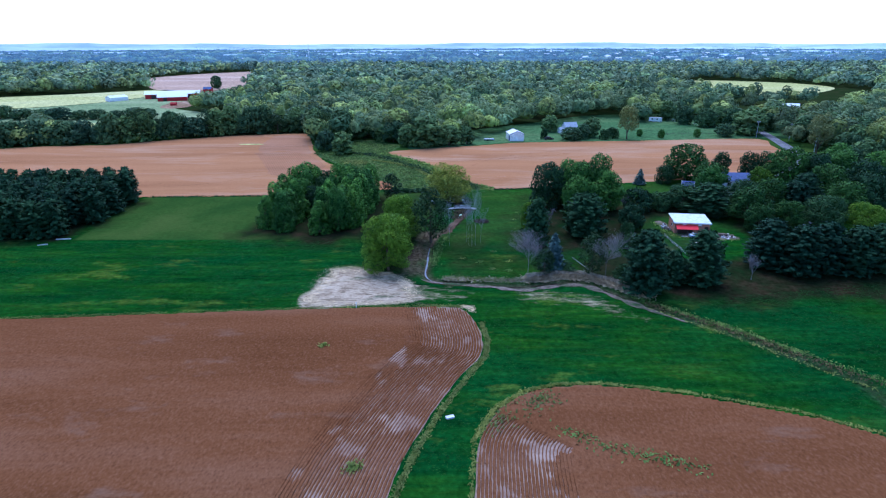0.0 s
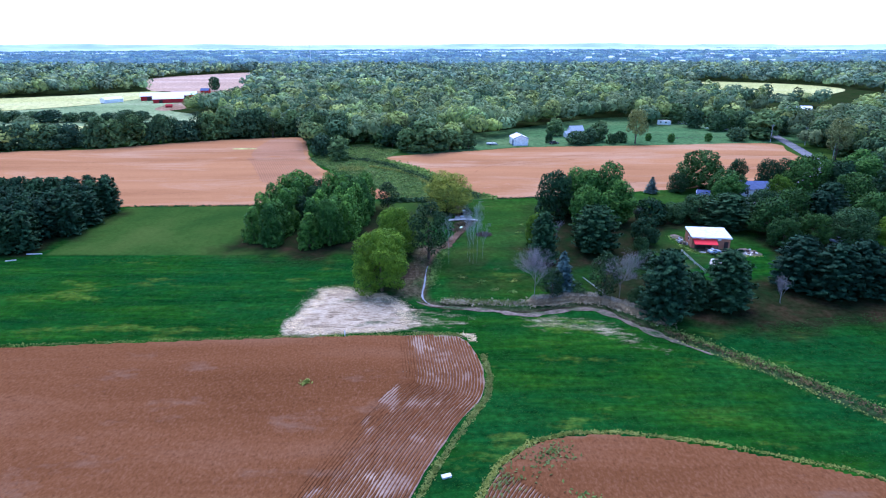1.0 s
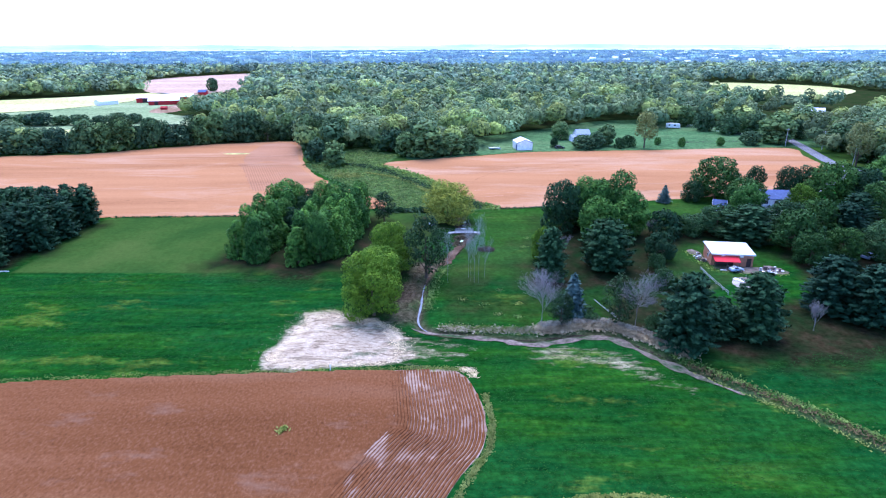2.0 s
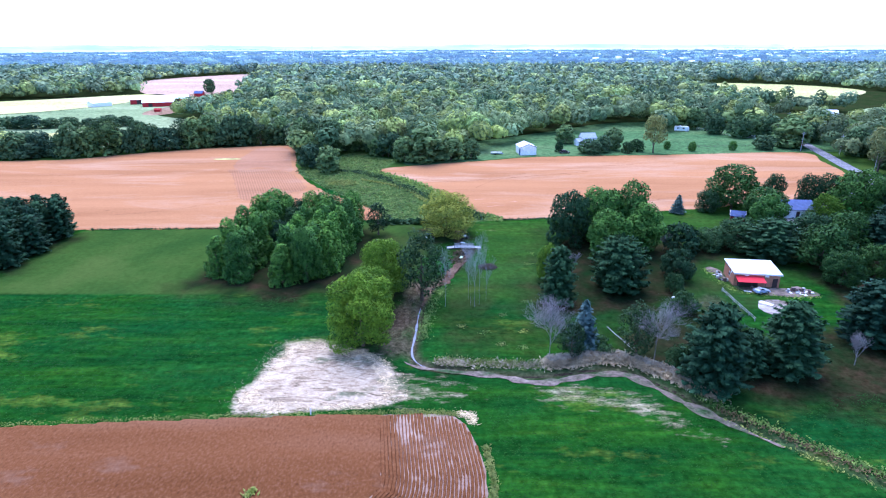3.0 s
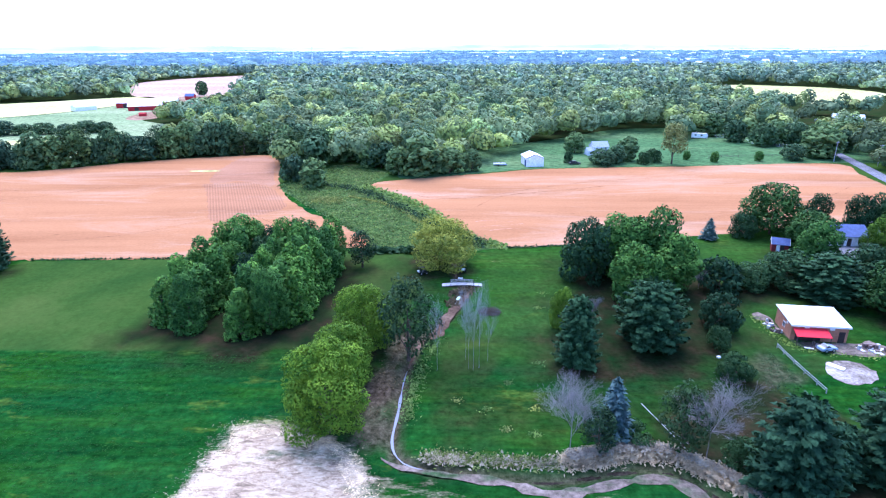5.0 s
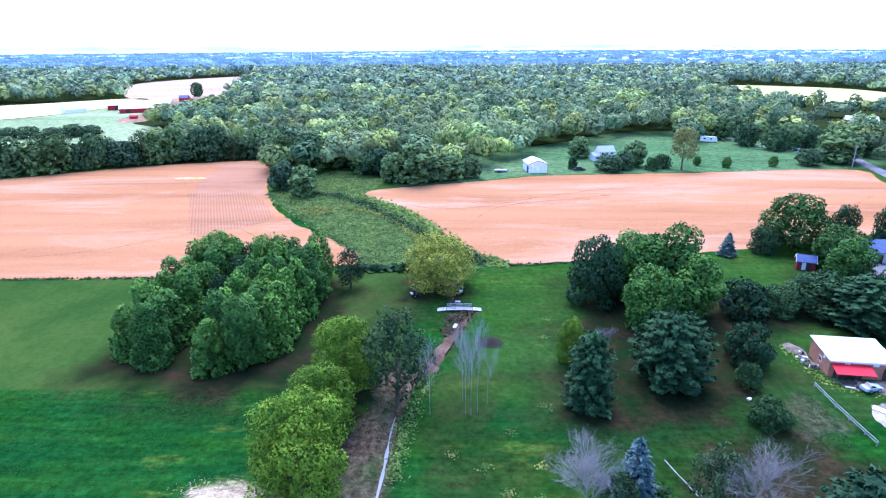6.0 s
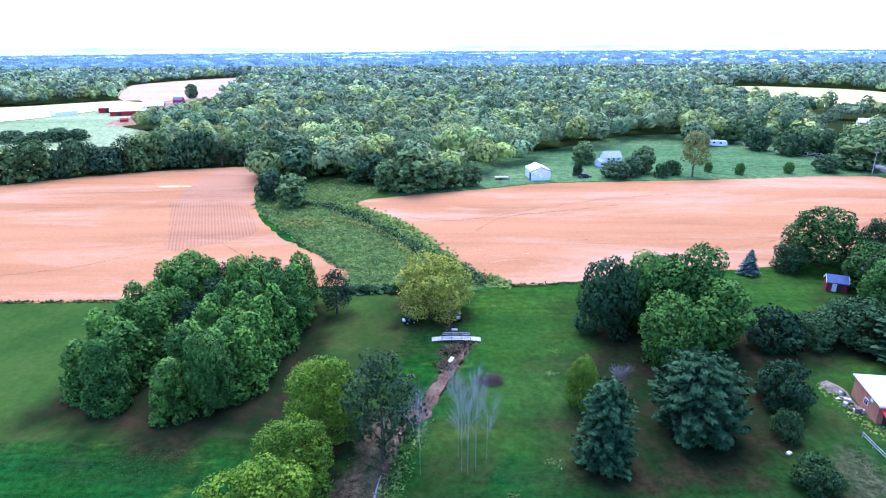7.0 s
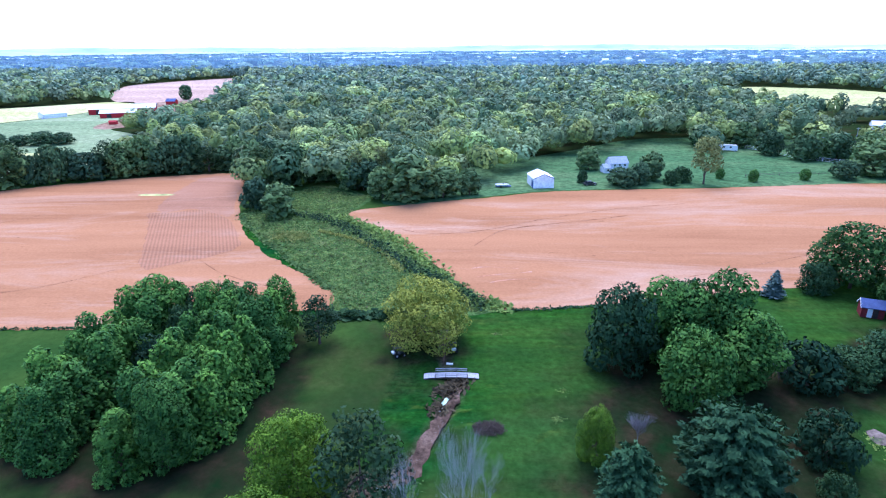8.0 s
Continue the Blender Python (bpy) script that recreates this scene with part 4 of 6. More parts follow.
# edge of the fields
tree("dark", -56.0, 276.5, 9.5, 9.0)
tree("maple", -46.0, 268.0, 10.0, 9.4)
tree("maple", -8.0, 287.5, 14.4, 15.8)
tree("maple", -17.0, 287.0, 10.5, 9.0)
tree("maple", 3.0, 289.5, 9.5, 10.0)
tree("maple", 12.0, 293.0, 8.4, 6.7)
tree("pale", 97.5, 307.5, 17.0, 9.5)
tree("dark", 68.0, 305.5, 6.6, 10.0)
tree("maple", 61.5, 334.0, 9.0, 8.5)
tree("maple", 74.5, 308.0, 7.4, 7.0)
tree("maple", 80.6, 315.2, 9.8, 8.5)
tree("shrub", 85.4, 306.5, 5.2, 5.1)
tree("shrub", 91.0, 311.0, 5.5, 6.5)
tree("shrub", 53.8, 309.5, 4.8, 3.7)
tree("round", 107.0, 316.0, 4.0, 3.0, "small round green tree in the pasture")
tree("round", 117.0, 311.0, 4.5, 3.5, "small round green tree in the pasture")
tree("round", 137.0, 313.0, 4.5, 3.5, "small round green tree in the pasture")
tree("maple", 168.0, 322.0, 13.5, 17.0)
for _x, _y, _h in ((158, 352, 11), (166, 356, 12), (173, 353, 11), (186, 352, 12), (193, 347, 12), (178, 360, 10), (150, 366, 11), (146, 386, 12), (128, 384, 11), (186, 336, 10)):
    tree("maple" if _h > 11 else "dark", _x, _y, _h, _h * 0.95, "leafy green tree beside a far house", "trees by the far house")
tree("dark", 153.0, 315.0, 7.0, 8.8)
tree("olive", -158.0, 306.0, 17.0, 18.0, "tall pale-trunked tree at the woods' edge")
tree("pale", -28.0, 300.0, 13.0, 6.0)
tree("pale", -20.0, 306.0, 14.0, 6.0)
tree("dark", -254.0, 673.0, 14.0, 11.0, "lone dark tree at the edge of a field")

# the grove beside the lawn: a planted block of close rows with a gap between
_rg = random.Random(4)
for r in range(9):
    y = 159.5 + r * 4.2
    for i, x in enumerate((-51.6, -47.4, -35.4, -31.0, -26.6)):
        if (i == 4 and r == 0) or (i == 0 and r > 6):
            continue
        x += (r * 0.35 if i < 2 else r * 0.15)
        y2 = y + (5.0 if i == 0 else 1.5 if i == 1 else 0.6 if i == 2 else 0.5 if i == 3 else 3.0)
        tree("spire" if _rg.random() < 0.75 else "maple", x + _rg.uniform(-0.9, 0.9), y2 + _rg.uniform(-0.9, 0.9), _rg.uniform(9.6, 12.8), _rg.uniform(6.0, 7.4), "close-planted leafy green tree in a grove", "grove trees")
tree("maple", -46.6, 192.5, 12.5, 9.5, "broad leafy green tree at the grove's end", "grove trees")
for _x, _y, _h in ((-40.6, 189.5, 8.5), (-41.4, 181.0, 7.5), (-40.2, 196.0, 9.0)):
    tree("dark", _x, _y, _h, 6.0, "dark green tree in the grove's gap", "grove trees")
# the pine block at the lawn's far end
BACK = []
for r in range(8):
    for i in range(17):
        x, y = -106 - i * 5.0 - (2.5 if r % 2 else 0), 158 - i * 0.75 + r * 5.2
        if r < 2 and i < 1:
            continue
        if i > 8:
            BACK.append((x + _rg.uniform(-0.8, 0.8), y + _rg.uniform(-0.8, 0.8), _rg.uniform(0.88, 1.06), _rg.uniform(0.92, 1.08)))
            continue
        tree("blockpine", x + _rg.uniform(-0.8, 0.8), y + _rg.uniform(-0.8, 0.8), _rg.uniform(10.5, 12.8), _rg.uniform(6.4, 7.6), "close-planted dark blue-green pine in a block", "pine block")


_q = []
for k, (x, y, sz, sw) in enumerate(BACK):
    q, n = BLOCK[k % len(BLOCK)]
    a = k * 1.7
    rot = np.array([[math.cos(a), -math.sin(a), 0], [math.sin(a), math.cos(a), 0], [0, 0, 1]])
    _q.append((q * np.array([sw, sw, sz])) @ rot.T + np.array([x, y, g(y)]))
    CARD_NORMALS.append(n @ rot.T)
tagged(new("pine_block", leaf_mesh("pine_block", np.concatenate(_q), LEAF["pine"])), "back rows of a close-planted pine block", "pines", kind="stuff")
# the woods' front rows along the fields
_EDGE = smooth_line([(-300, 248), (-216, 288), (-169, 299), (-141, 315), (-107, 329), (-80, 334), (-70, 326), (-62, 300), (-40, 312), (-25, 298)], step=5.4)
for k, (ex, ey) in enumerate(_EDGE):
    for row in range(1):
        tree(_rg.choice(("maple", "maple", "dark", "olive", "maple", "pale" if row else "dark")), ex - 3 * row + _rg.uniform(-2, 2), ey + 2 + 7 * row + _rg.uniform(-2, 2), _rg.uniform(9.5, 15.5) * (0.76 if ex < -172 else 1.0), _rg.uniform(8.5, 13), "green broad-leaved tree at the woods' edge", "woods edge")


for _x, _y, _h in ((-300, 398, 9), (-330, 405, 10), (-282, 394, 7), (-352, 395, 11), (-268, 393, 7), (-256, 392, 8), (-244, 395, 6), (-233, 397, 6.5), (-222, 399, 5.5), (-212, 402, 7), (-202, 404, 6), (-318, 402, 8)):
    tree("maple" if _h > 10 else "dark", _x, _y, _h, _h * 1.7, "leafy green tree before the farm", "farm trees")


# ---- woods ----
KEEP_OUT = [MID_L, MID_R, MARSH,
            [(-30, 292), (10, 296), (20, 316), (40, 343), (63, 364), (100, 395), (118, 404), (128, 372), (150, 392), (190, 372), (190, 330), (166, 306), (100, 300), (10, 286), (-24, 272)],
            [(246, 636), (258, 744), (351, 806), (436, 750), (444, 664), (440, 580), (352, 498), (262, 490), (240, 560)],
            [(-424, 860), (-416, 972), (-328, 1086), (-260, 860), (-222, 680), (-205, 600), (-196, 470), (-205, 440), (-260, 425), (-350, 400), (-500, 380), (-500, 525), (-374, 606), (-320, 656)],
            [(172, 300), (178, 300), (236, 480), (220, 480), (176, 336)],
            [(205, 375), (232, 365), (285, 425), (285, 475), (236, 475)],
            [(280, 430), (420, 440), (420, 520), (300, 500)]]


def woods(name, seed, cell, rows, hmin, hmax, wide, clumps, size, mat, label, haze_tint):
    """One mass of many trees over a stretch of the plan, a tree to a cell."""
    rs = np.random.RandomState(seed)
    (x0, x1, y0, y1) = rows
    X, Y = np.meshgrid(np.arange(x0 * y1, x1 * y1, cell), np.arange(y0, y1, cell))
    X, Y = (X + rs.uniform(-0.45, 0.45, X.shape) * cell).ravel(), (Y + rs.uniform(-0.45, 0.45, Y.shape) * cell).ravel()
    ok = (X > x0 * Y) & (X < x1 * Y)
    for poly in KEEP_OUT:
        ok &= ~inside_many(poly, X, Y)
    ok &= ~((X > -75) & (X < 22) & (Y < 296)) & ~((X > 10) & (X < 165) & (Y < 312)) & ~((X > 100) & (X < 176) & (Y < 300))
    ok &= ~((X < -70) & (Y < 346 + (X + 80) * 0.42)) & ~((X < -185) & (Y < 640) & (Y > 318) & (X > -500) & (Y < 650 + (X + 316) * 0.8))
    ok &= ~((X < -135) & (Y > 312) & (Y < 430))
    X, Y = X[ok], Y[ok]
    Q, T = [], []
    palette = np.array([(1, 1, 1), (0.62, 0.74, 0.76), (1.4, 1.32, 0.85), (0.8, 0.88, 0.98), (1.75, 1.55, 1.05), (1.2, 1.25, 0.95), (0.42, 0.56, 0.60)])
    for x, y in zip(X, Y):
        h, w = hmin + (hmax - hmin) * rs.beta(1.5, 1.9), wide * rs.uniform(0.6, 1.35)
        knob = sphere_points(7, rs)
        knob[:, 2] = np.abs(knob[:, 2])
        d = sphere_points(clumps, rs)
        d[:, 2] = np.where(rs.uniform(0, 1, clumps) < 0.78, np.abs(d[:, 2]), -0.6 * np.abs(d[:, 2]))
        near = d @ knob.T
        best = near.argmax(1)
        swell = np.clip((near.max(1) - 0.55) / 0.45, 0, 1)
        reach = (0.60 + rs.uniform(0.34, 0.52, 7)[best] * np.sqrt(swell)) * rs.uniform(0.90, 1.08, clumps)
        half = np.array([w * 0.54, w * 0.54, h * 0.45])
        p = d * reach[:, None] * half + np.array([0, 0, h * 0.56])
        p[:, 2] = np.maximum(p[:, 2], 0.6)
        face = d * 1.2 + (d - knob[best] * 0.8) * 0.6 + np.array([0, 0, 0.22])
        Q.append(cards(p, face, size * (0.75 + 0.25 * w / wide), rs, 1.15, 0.10) + np.array([x, y, g(y)]))
        # haze put into the leaf tint: paler and bluer with distance
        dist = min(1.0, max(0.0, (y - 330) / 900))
        tint = np.array((1.16 + 0.30 * dist, 1.10 + 0.30 * dist, 1.05 + 1.1 * dist)) * palette[rs.choice(len(palette), p=[0.28, 0.2, 0.14, 0.14, 0.06, 0.1, 0.08])] * rs.uniform(0.70, 1.30) * (1.0 + 0.45 * noise.noise((x * 0.018, y * 0.011, 4.0))) * np.array(haze_tint)
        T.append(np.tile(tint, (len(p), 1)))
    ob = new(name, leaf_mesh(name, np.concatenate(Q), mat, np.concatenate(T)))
    return tagged(ob, label, "woods", kind="stuff")


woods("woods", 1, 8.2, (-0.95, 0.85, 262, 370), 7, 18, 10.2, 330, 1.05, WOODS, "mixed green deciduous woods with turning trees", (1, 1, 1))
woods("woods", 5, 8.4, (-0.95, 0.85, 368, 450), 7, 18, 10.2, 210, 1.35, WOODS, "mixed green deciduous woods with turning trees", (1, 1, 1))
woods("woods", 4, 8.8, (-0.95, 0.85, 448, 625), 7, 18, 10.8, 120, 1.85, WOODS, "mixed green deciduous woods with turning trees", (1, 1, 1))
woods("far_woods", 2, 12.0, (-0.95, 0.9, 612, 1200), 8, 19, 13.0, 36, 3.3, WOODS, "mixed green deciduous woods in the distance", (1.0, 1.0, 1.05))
FAR_WOODS = foliage("distant woodland with haze glow", (0.080, 0.122, 0.070), (0.118, 0.172, 0.095), 0.42, attr=True)
# a faint blue emission on the leaves stands in for air haze
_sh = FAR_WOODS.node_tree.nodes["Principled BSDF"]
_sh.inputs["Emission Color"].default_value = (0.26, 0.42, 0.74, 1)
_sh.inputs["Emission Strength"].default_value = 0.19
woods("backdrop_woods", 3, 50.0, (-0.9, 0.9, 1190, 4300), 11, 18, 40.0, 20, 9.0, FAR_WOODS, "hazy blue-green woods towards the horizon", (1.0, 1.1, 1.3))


# ---- low growth ----
def scatter(name, n, size, leaf, label, poly=None, line=None, spread=1.0, seed=1, lift=0.3, category="grass", stretch=2.0, tall=1.0, mask=None, flat=0.0):
    """Many small upright tufts over a polygon, or along a line."""
    rs = np.random.RandomState(seed)
    if line is not None:
        L = np.array(line)
        k = rs.randint(0, len(L) - 1, n)
        t = rs.uniform(0, 1, n)[:, None]
        p = L[k] * (1 - t) + L[k + 1] * t + rs.normal(0, spread, (n, 2))
    else:
        P = np.array(poly)
        lo, hi = P.min(0), P.max(0)
        p = rs.uniform(lo, hi, (int(n * 2.2), 2))
        p = p[inside_many(poly, p[:, 0], p[:, 1])][:n]
    if mask is not None:
        p = p[mask(p[:, 0], p[:, 1])]
    z = np.vectorize(g)(p[:, 1])
    # clumps grow in patches
    keep = np.array([noise.noise((a * 0.22, b * 0.22, seed)) for a, b in p]) > rs.uniform(-0.9, 0.35, len(p))
    p, z = p[keep], z[keep]
    m = len(p)
    nor = np.c_[rs.normal(0, 0.7, (m, 2)), rs.uniform(0.8, 1.6, m) + flat]
    q = cards(np.c_[p, z + size * lift], nor, size, rs, stretch, 0.3, (np.tile([1.0, 0.1, 0], (m, 1)) if flat else np.tile([0, 0, 1.0], (m, 1)) * tall) + rs.normal(0, 0.4, (m, 3)))
    ob = new(name, leaf_mesh(name, q, LEAF[leaf]))
    return tagged(ob, label, category, kind="stuff")


MEADOW = [(-110, 108), (-57, 109), (-27, 111), (7, 112), (9, 97), (5, 85), (-5, 62), (3, 60), (7, 74), (18, 83), (38, 81), (64, 70), (80, 75), (60, 93), (46, 107), (35, 118), (20, 118), (-4, 122), (-8, 131), (-24, 152), (-110, 152)]
RIGHT_MEADOW = [(48, 110), (62, 96), (78, 82), (100, 74), (130, 110), (118, 128), (96, 122), (64, 116)]
STRAW_POLY = [(-31, 115), (-29, 112.6), (-24, 112), (-18, 112), (-10, 112.4), (-6, 115), (-5.8, 119), (-8, 126), (-12, 129.5), (-16, 130.5), (-22, 132), (-28, 133), (-27, 128)]
scatter("meadow_grass", 60000, 0.16, "tuft", "green meadow grass tufts", MEADOW, seed=3, lift=0.1, flat=2, mask=lambda X, Y: ~inside_many(STRAW_POLY, X, Y))
scatter("meadow_grass", 16000, 0.18, "tuft", "green meadow grass tufts", RIGHT_MEADOW, seed=4, lift=0.1, flat=2)
scatter("loose_straw", 14000, 0.13, "straw", "loose pale straw on the ground", STRAW_POLY, seed=5, lift=0.05, category="straw", stretch=2.6, tall=0.1, flat=4)
scatter("loose_straw", 2600, 0.12, "straw", "loose pale straw on the ground", [(-31, 113), (-28, 111.8), (-10, 112), (-4, 115), (-4, 120), (-8, 128), (-20, 132), (-28, 134), (-28, 124)], seed=34, lift=0.05, category="straw", tall=0.1, flat=4, stretch=3)
scatter("loose_straw", 1200, 0.12, "straw", "loose pale straw on the ground", line=[(-31, 114), (-29, 124), (-28, 133), (-18, 132)], spread=1.1, seed=15, lift=0.05, category="straw", tall=0.1, flat=4)
scatter("loose_straw", 700, 0.10, "straw", "loose pale straw at the field's corner", line=[(4, 111.4), (5.8, 111.2), (6.2, 109)], spread=0.4, seed=16, lift=0.1, category="straw", tall=0.1, flat=4, stretch=4)
scatter("marsh_weeds", 60000, 0.34, "weed", "rank green weeds of the waterway", MARSH, seed=7, category="weeds", stretch=1.5)
scatter("marsh_weeds", 9000, 0.34, "dry", "dry yellow weeds of the waterway", MARSH, seed=47, category="weeds", stretch=1.5)
scatter("marsh_weeds", 2500, 0.34, "brown", "dead brown stalks of the waterway", MARSH, seed=48, category="weeds", stretch=1.5)
scatter("marsh_brush", 2200, 0.75, "weed", "dark brush along the waterway", line=[(-28, 267), (-18, 258), (-8, 246), (1, 230), (9, 212), (17, 206.5)], spread=1.2, seed=8, category="brush", stretch=1.4)
_DRAIN = [(-47.7, 272.9), (-33.7, 266.1), (-25, 258.3), (-12.4, 240.8), (-1.9, 225.4), (6.9, 216), (12, 207.7)]
scatter("marsh_brush", 3600, 0.5, "dark", "dark brush along the waterway's drain", line=_DRAIN, spread=1.1, seed=52, category="brush", stretch=1.4, lift=0.9)
scatter("marsh_brush", 1500, 0.4, "weed", "green brush along the waterway's drain", line=_DRAIN, spread=1.5, seed=53, category="brush", stretch=1.4, lift=1.4)
scatter("marsh_weeds", 2400, 0.30, "dry", "pale flattened trail through weeds", line=[(-31.3, 254), (-19.8, 247.1), (-10.3, 236.1), (-5.6, 225.4)], spread=0.45, seed=54, category="weeds", lift=1.2)
scatter("marsh_weeds", 1800, 0.34, "dry", "yellow weeds of the waterway", line=[(-41, 250.5), (-38, 249.8), (-35, 248)], spread=1.9, seed=55, category="weeds", lift=1.2)
scatter("marsh_brush", 700, 0.4, "dark", "dark brush in the waterway", MARSH, seed=49, category="brush", stretch=1.4)
scatter("marsh_brush", 900, 1.3, "dark", "dark brush along the waterway", line=[(-19, 202.6), (-8, 203), (-2, 203.4)], spread=0.7, seed=9, category="brush", stretch=1.4)
scatter("marsh_brush", 900, 0.6, "weed", "green brush along the waterway", line=[(-59, 270), (-50, 254), (-34, 232), (-20, 215)], spread=0.7, seed=10, category="brush", stretch=1.4)
scatter("field_edge_grass", 5600, 0.18, "dry", "dry yellow-green grass along the crop", line=[(7.6, 104), (8.4, 97), (7.6, 91), (4.5, 85.2), (0, 75.6), (-4, 65), (-6, 57), (-9, 44)], spread=0.28, seed=11)
scatter("field_edge_grass", 5000, 0.18, "dry", "dry yellow-green grass along the crop", line=[(3, 50), (4.4, 68), (8, 75.4), (13, 80), (19, 82), (26, 82.2), (38, 80), (54, 74.5), (66, 67.5)], spread=0.24, seed=12)
scatter("field_edge_grass", 4200, 0.15, "dry", "dry yellow-green grass along the crop", line=[(-100, 105.6), (-57, 108.7), (-27, 110.7), (-5, 111.7), (4, 111.3)], spread=0.4, seed=13)
scatter("lawn_edge_grass", 1200, 0.35, "dark", "unmown grass along the field", line=[(-102, 196.6), (-60, 197.9), (-26, 204.3)], spread=0.3, seed=14)
scatter("lawn_edge_grass", 800, 0.35, "dark", "unmown grass along the field", line=[(17, 205.5), (35, 207.4), (66, 213)], spread=0.3, seed=19)
REEDS = [(19.8, 125.5), (24, 126.4), (29, 127.4), (33.6, 127.0), (38.0, 123.7), (41.6, 120.1), (45, 116.5)]
scatter("dead_reeds", 34000, 0.17, "reed", "bleached dead reeds along the ditch bank", line=REEDS, spread=0.8, seed=20, category="reeds", stretch=2.8, lift=0.5)
scatter("dead_reeds", 15000, 0.17, "reed", "bleached dead reeds along the ditch bank", line=REEDS, spread=0.6, seed=50, category="reeds", stretch=3.0, lift=4.0)
scatter("dead_reeds", 6500, 0.17, "reed", "bleached dead reeds along the ditch bank", line=REEDS, spread=0.45, seed=51, category="reeds", stretch=3.0, lift=7.0)
scatter("bank_weeds", 2600, 0.22, "dry", "pale green weeds on the creek bank", line=[(0.5, 126.4), (9, 125.6), (19, 125.2)], spread=0.7, seed=21, category="weeds")
scatter("bank_weeds", 1500, 0.24, "reed", "pale dead weeds on the creek bank", line=[(0.5, 126.2), (9, 125.4), (19, 125.0)], spread=0.6, seed=22, category="weeds")
scatter("ditch_weeds", 1800, 0.2, "brown", "brown stalks along the ditch", line=[(44, 113.0), (51, 105.8), (58, 98.8), (64, 91.2), (73, 81.5)], spread=0.7, seed=23, category="weeds")
scatter("ditch_weeds", 2400, 0.2, "weed", "green weeds along the ditch", line=[(42, 116.6), (50, 108.0), (58, 100.2), (65, 92), (78, 77.5)], spread=0.6, seed=24, category="weeds")
scatter("ditch_weeds", 500, 0.2, "dry", "dry grass along the ditch", line=[(43, 110.4), (50, 103.4), (57, 96.4), (62.6, 89), (70, 80.4)], spread=0.35, seed=25, category="weeds")
scatter("creek_brush", 500, 0.2, "brown", "dead brown growth along the creek", line=[(-8, 134), (-7, 142), (-6, 150), (-4, 156)], spread=1.2, seed=26, category="brush")
scatter("creek_brush", 1100, 0.22, "weed", "green growth along the creek", line=[(-2.6, 134), (-2, 142), (-1, 150), (2, 158)], spread=0.8, seed=27, category="brush")
for _k, (_x, _y) in enumerate(((12, 132), (9.4, 136.6), (16, 131), (5, 139), (19.5, 150), (13.4, 144), (17, 137), (22, 171), (24, 178), (15, 196))):
    scatter("lawn_weeds", 70, 0.16, "weed" if _k % 3 else "dry", "small clump of weeds in the lawn", line=[(_x - 0.5, _y), (_x + 0.6, _y + 0.2)], spread=0.4, seed=60 + _k, category="weeds")
scatter("garden_weeds", 700, 0.14, "olive", "weedy garden growth", [(61, 155), (57, 150), (54.5, 142), (60, 140.5), (61.5, 147)], seed=28, category="weeds")


scatter("field_weeds", 160, 0.25, "dry", "green weeds among the ripe crop", line=[(-22.5, 94), (-22, 95)], spread=0.35, seed=40, category="weeds", lift=1.5)
scatter("field_weeds", 160, 0.25, "dry", "green weeds among the ripe crop", line=[(-12.5, 61.5), (-11.5, 62.5)], spread=0.5, seed=41, category="weeds", lift=1.3)
scatter("field_weeds", 500, 0.25, "weed", "green weeds among the ripe crop", line=[(17, 70), (22, 66), (30, 63), (34, 61.5)], spread=0.8, seed=42, category="weeds", lift=1.4)
scatter("field_weeds", 500, 0.25, "dry", "dry weeds among the ripe crop", line=[(7, 70), (13, 76), (17, 78)], spread=1.2, seed=43, category="weeds", lift=1.4)


# ---- creek water ----
def ribbon(name, line, width, depth, mat, label, category):
    verts, faces = [], []
    for i, (x, y) in enumerate(line):
        x0, y0 = line[max(0, i - 1)]
        x1, y1 = line[min(len(line) - 1, i + 1)]
        n = math.hypot(x1 - x0, y1 - y0)
        nx, ny = -(y1 - y0) / n, (x1 - x0) / n
        w = width * (0.92 + 0.45 * math.sin(i * 0.9) * math.sin(i * 0.37) + 0.5 * noise.noise((i * 0.7, len(line), 0.5))) * min(1.0, 0.15 + i / 9, 0.15 + (len(line) - 1 - i) / 9)
        for s in (-1, 1):
            verts.append((x + nx * w * s, y + ny * w * s, g(y) - depth))
    for i in range(len(line) - 1):
        faces.append((2 * i, 2 * i + 2, 2 * i + 3, 2 * i + 1))
    tagged(mesh_part(name, verts, faces, mat), label, category, kind="structure")


def water_build(nt, sh):
    sh.inputs["Base Color"].default_value = (0.20, 0.215, 0.27, 1)
    bump(nt, sh, noise_tex(nt, 3.0, 3), 0.25, 0.03)


ribbon("bank_path", smooth_line([(-5.4, 126.0), (-3, 124.3), (4.1, 122.7), (10.8, 121.6), (14.4, 120.2), (18, 119.6), (22, 120.6), (28.2, 122.2), (32.4, 122.0), (35.9, 118.5), (39.0, 114.4), (44, 108.9), (49, 103.9)], step=1.0), 0.82, -0.06, PATH, "grey-tan trodden bank along the ditch", "path")
WATER = material("shallow creek water", water_build, 0.45, 0.25)
ribbon("water", [p for p in CREEK if 119.8 < p[1] < 149 and p[0] < 3], 0.21, 0.50, WATER, "shallow silvery creek water", "water")
ribbon("creek_bed", [p for p in CREEK if p[1] > 146], 0.35, 0.70, DIRT, "dark damp creek bed", "creek")
ribbon("ditch_bed", [p for p in CREEK if 12 < p[0] < 44 and p[1] < 125.5], 0.42, 0.50, DARKBED, "very dark brown ditch bed", "ditch")


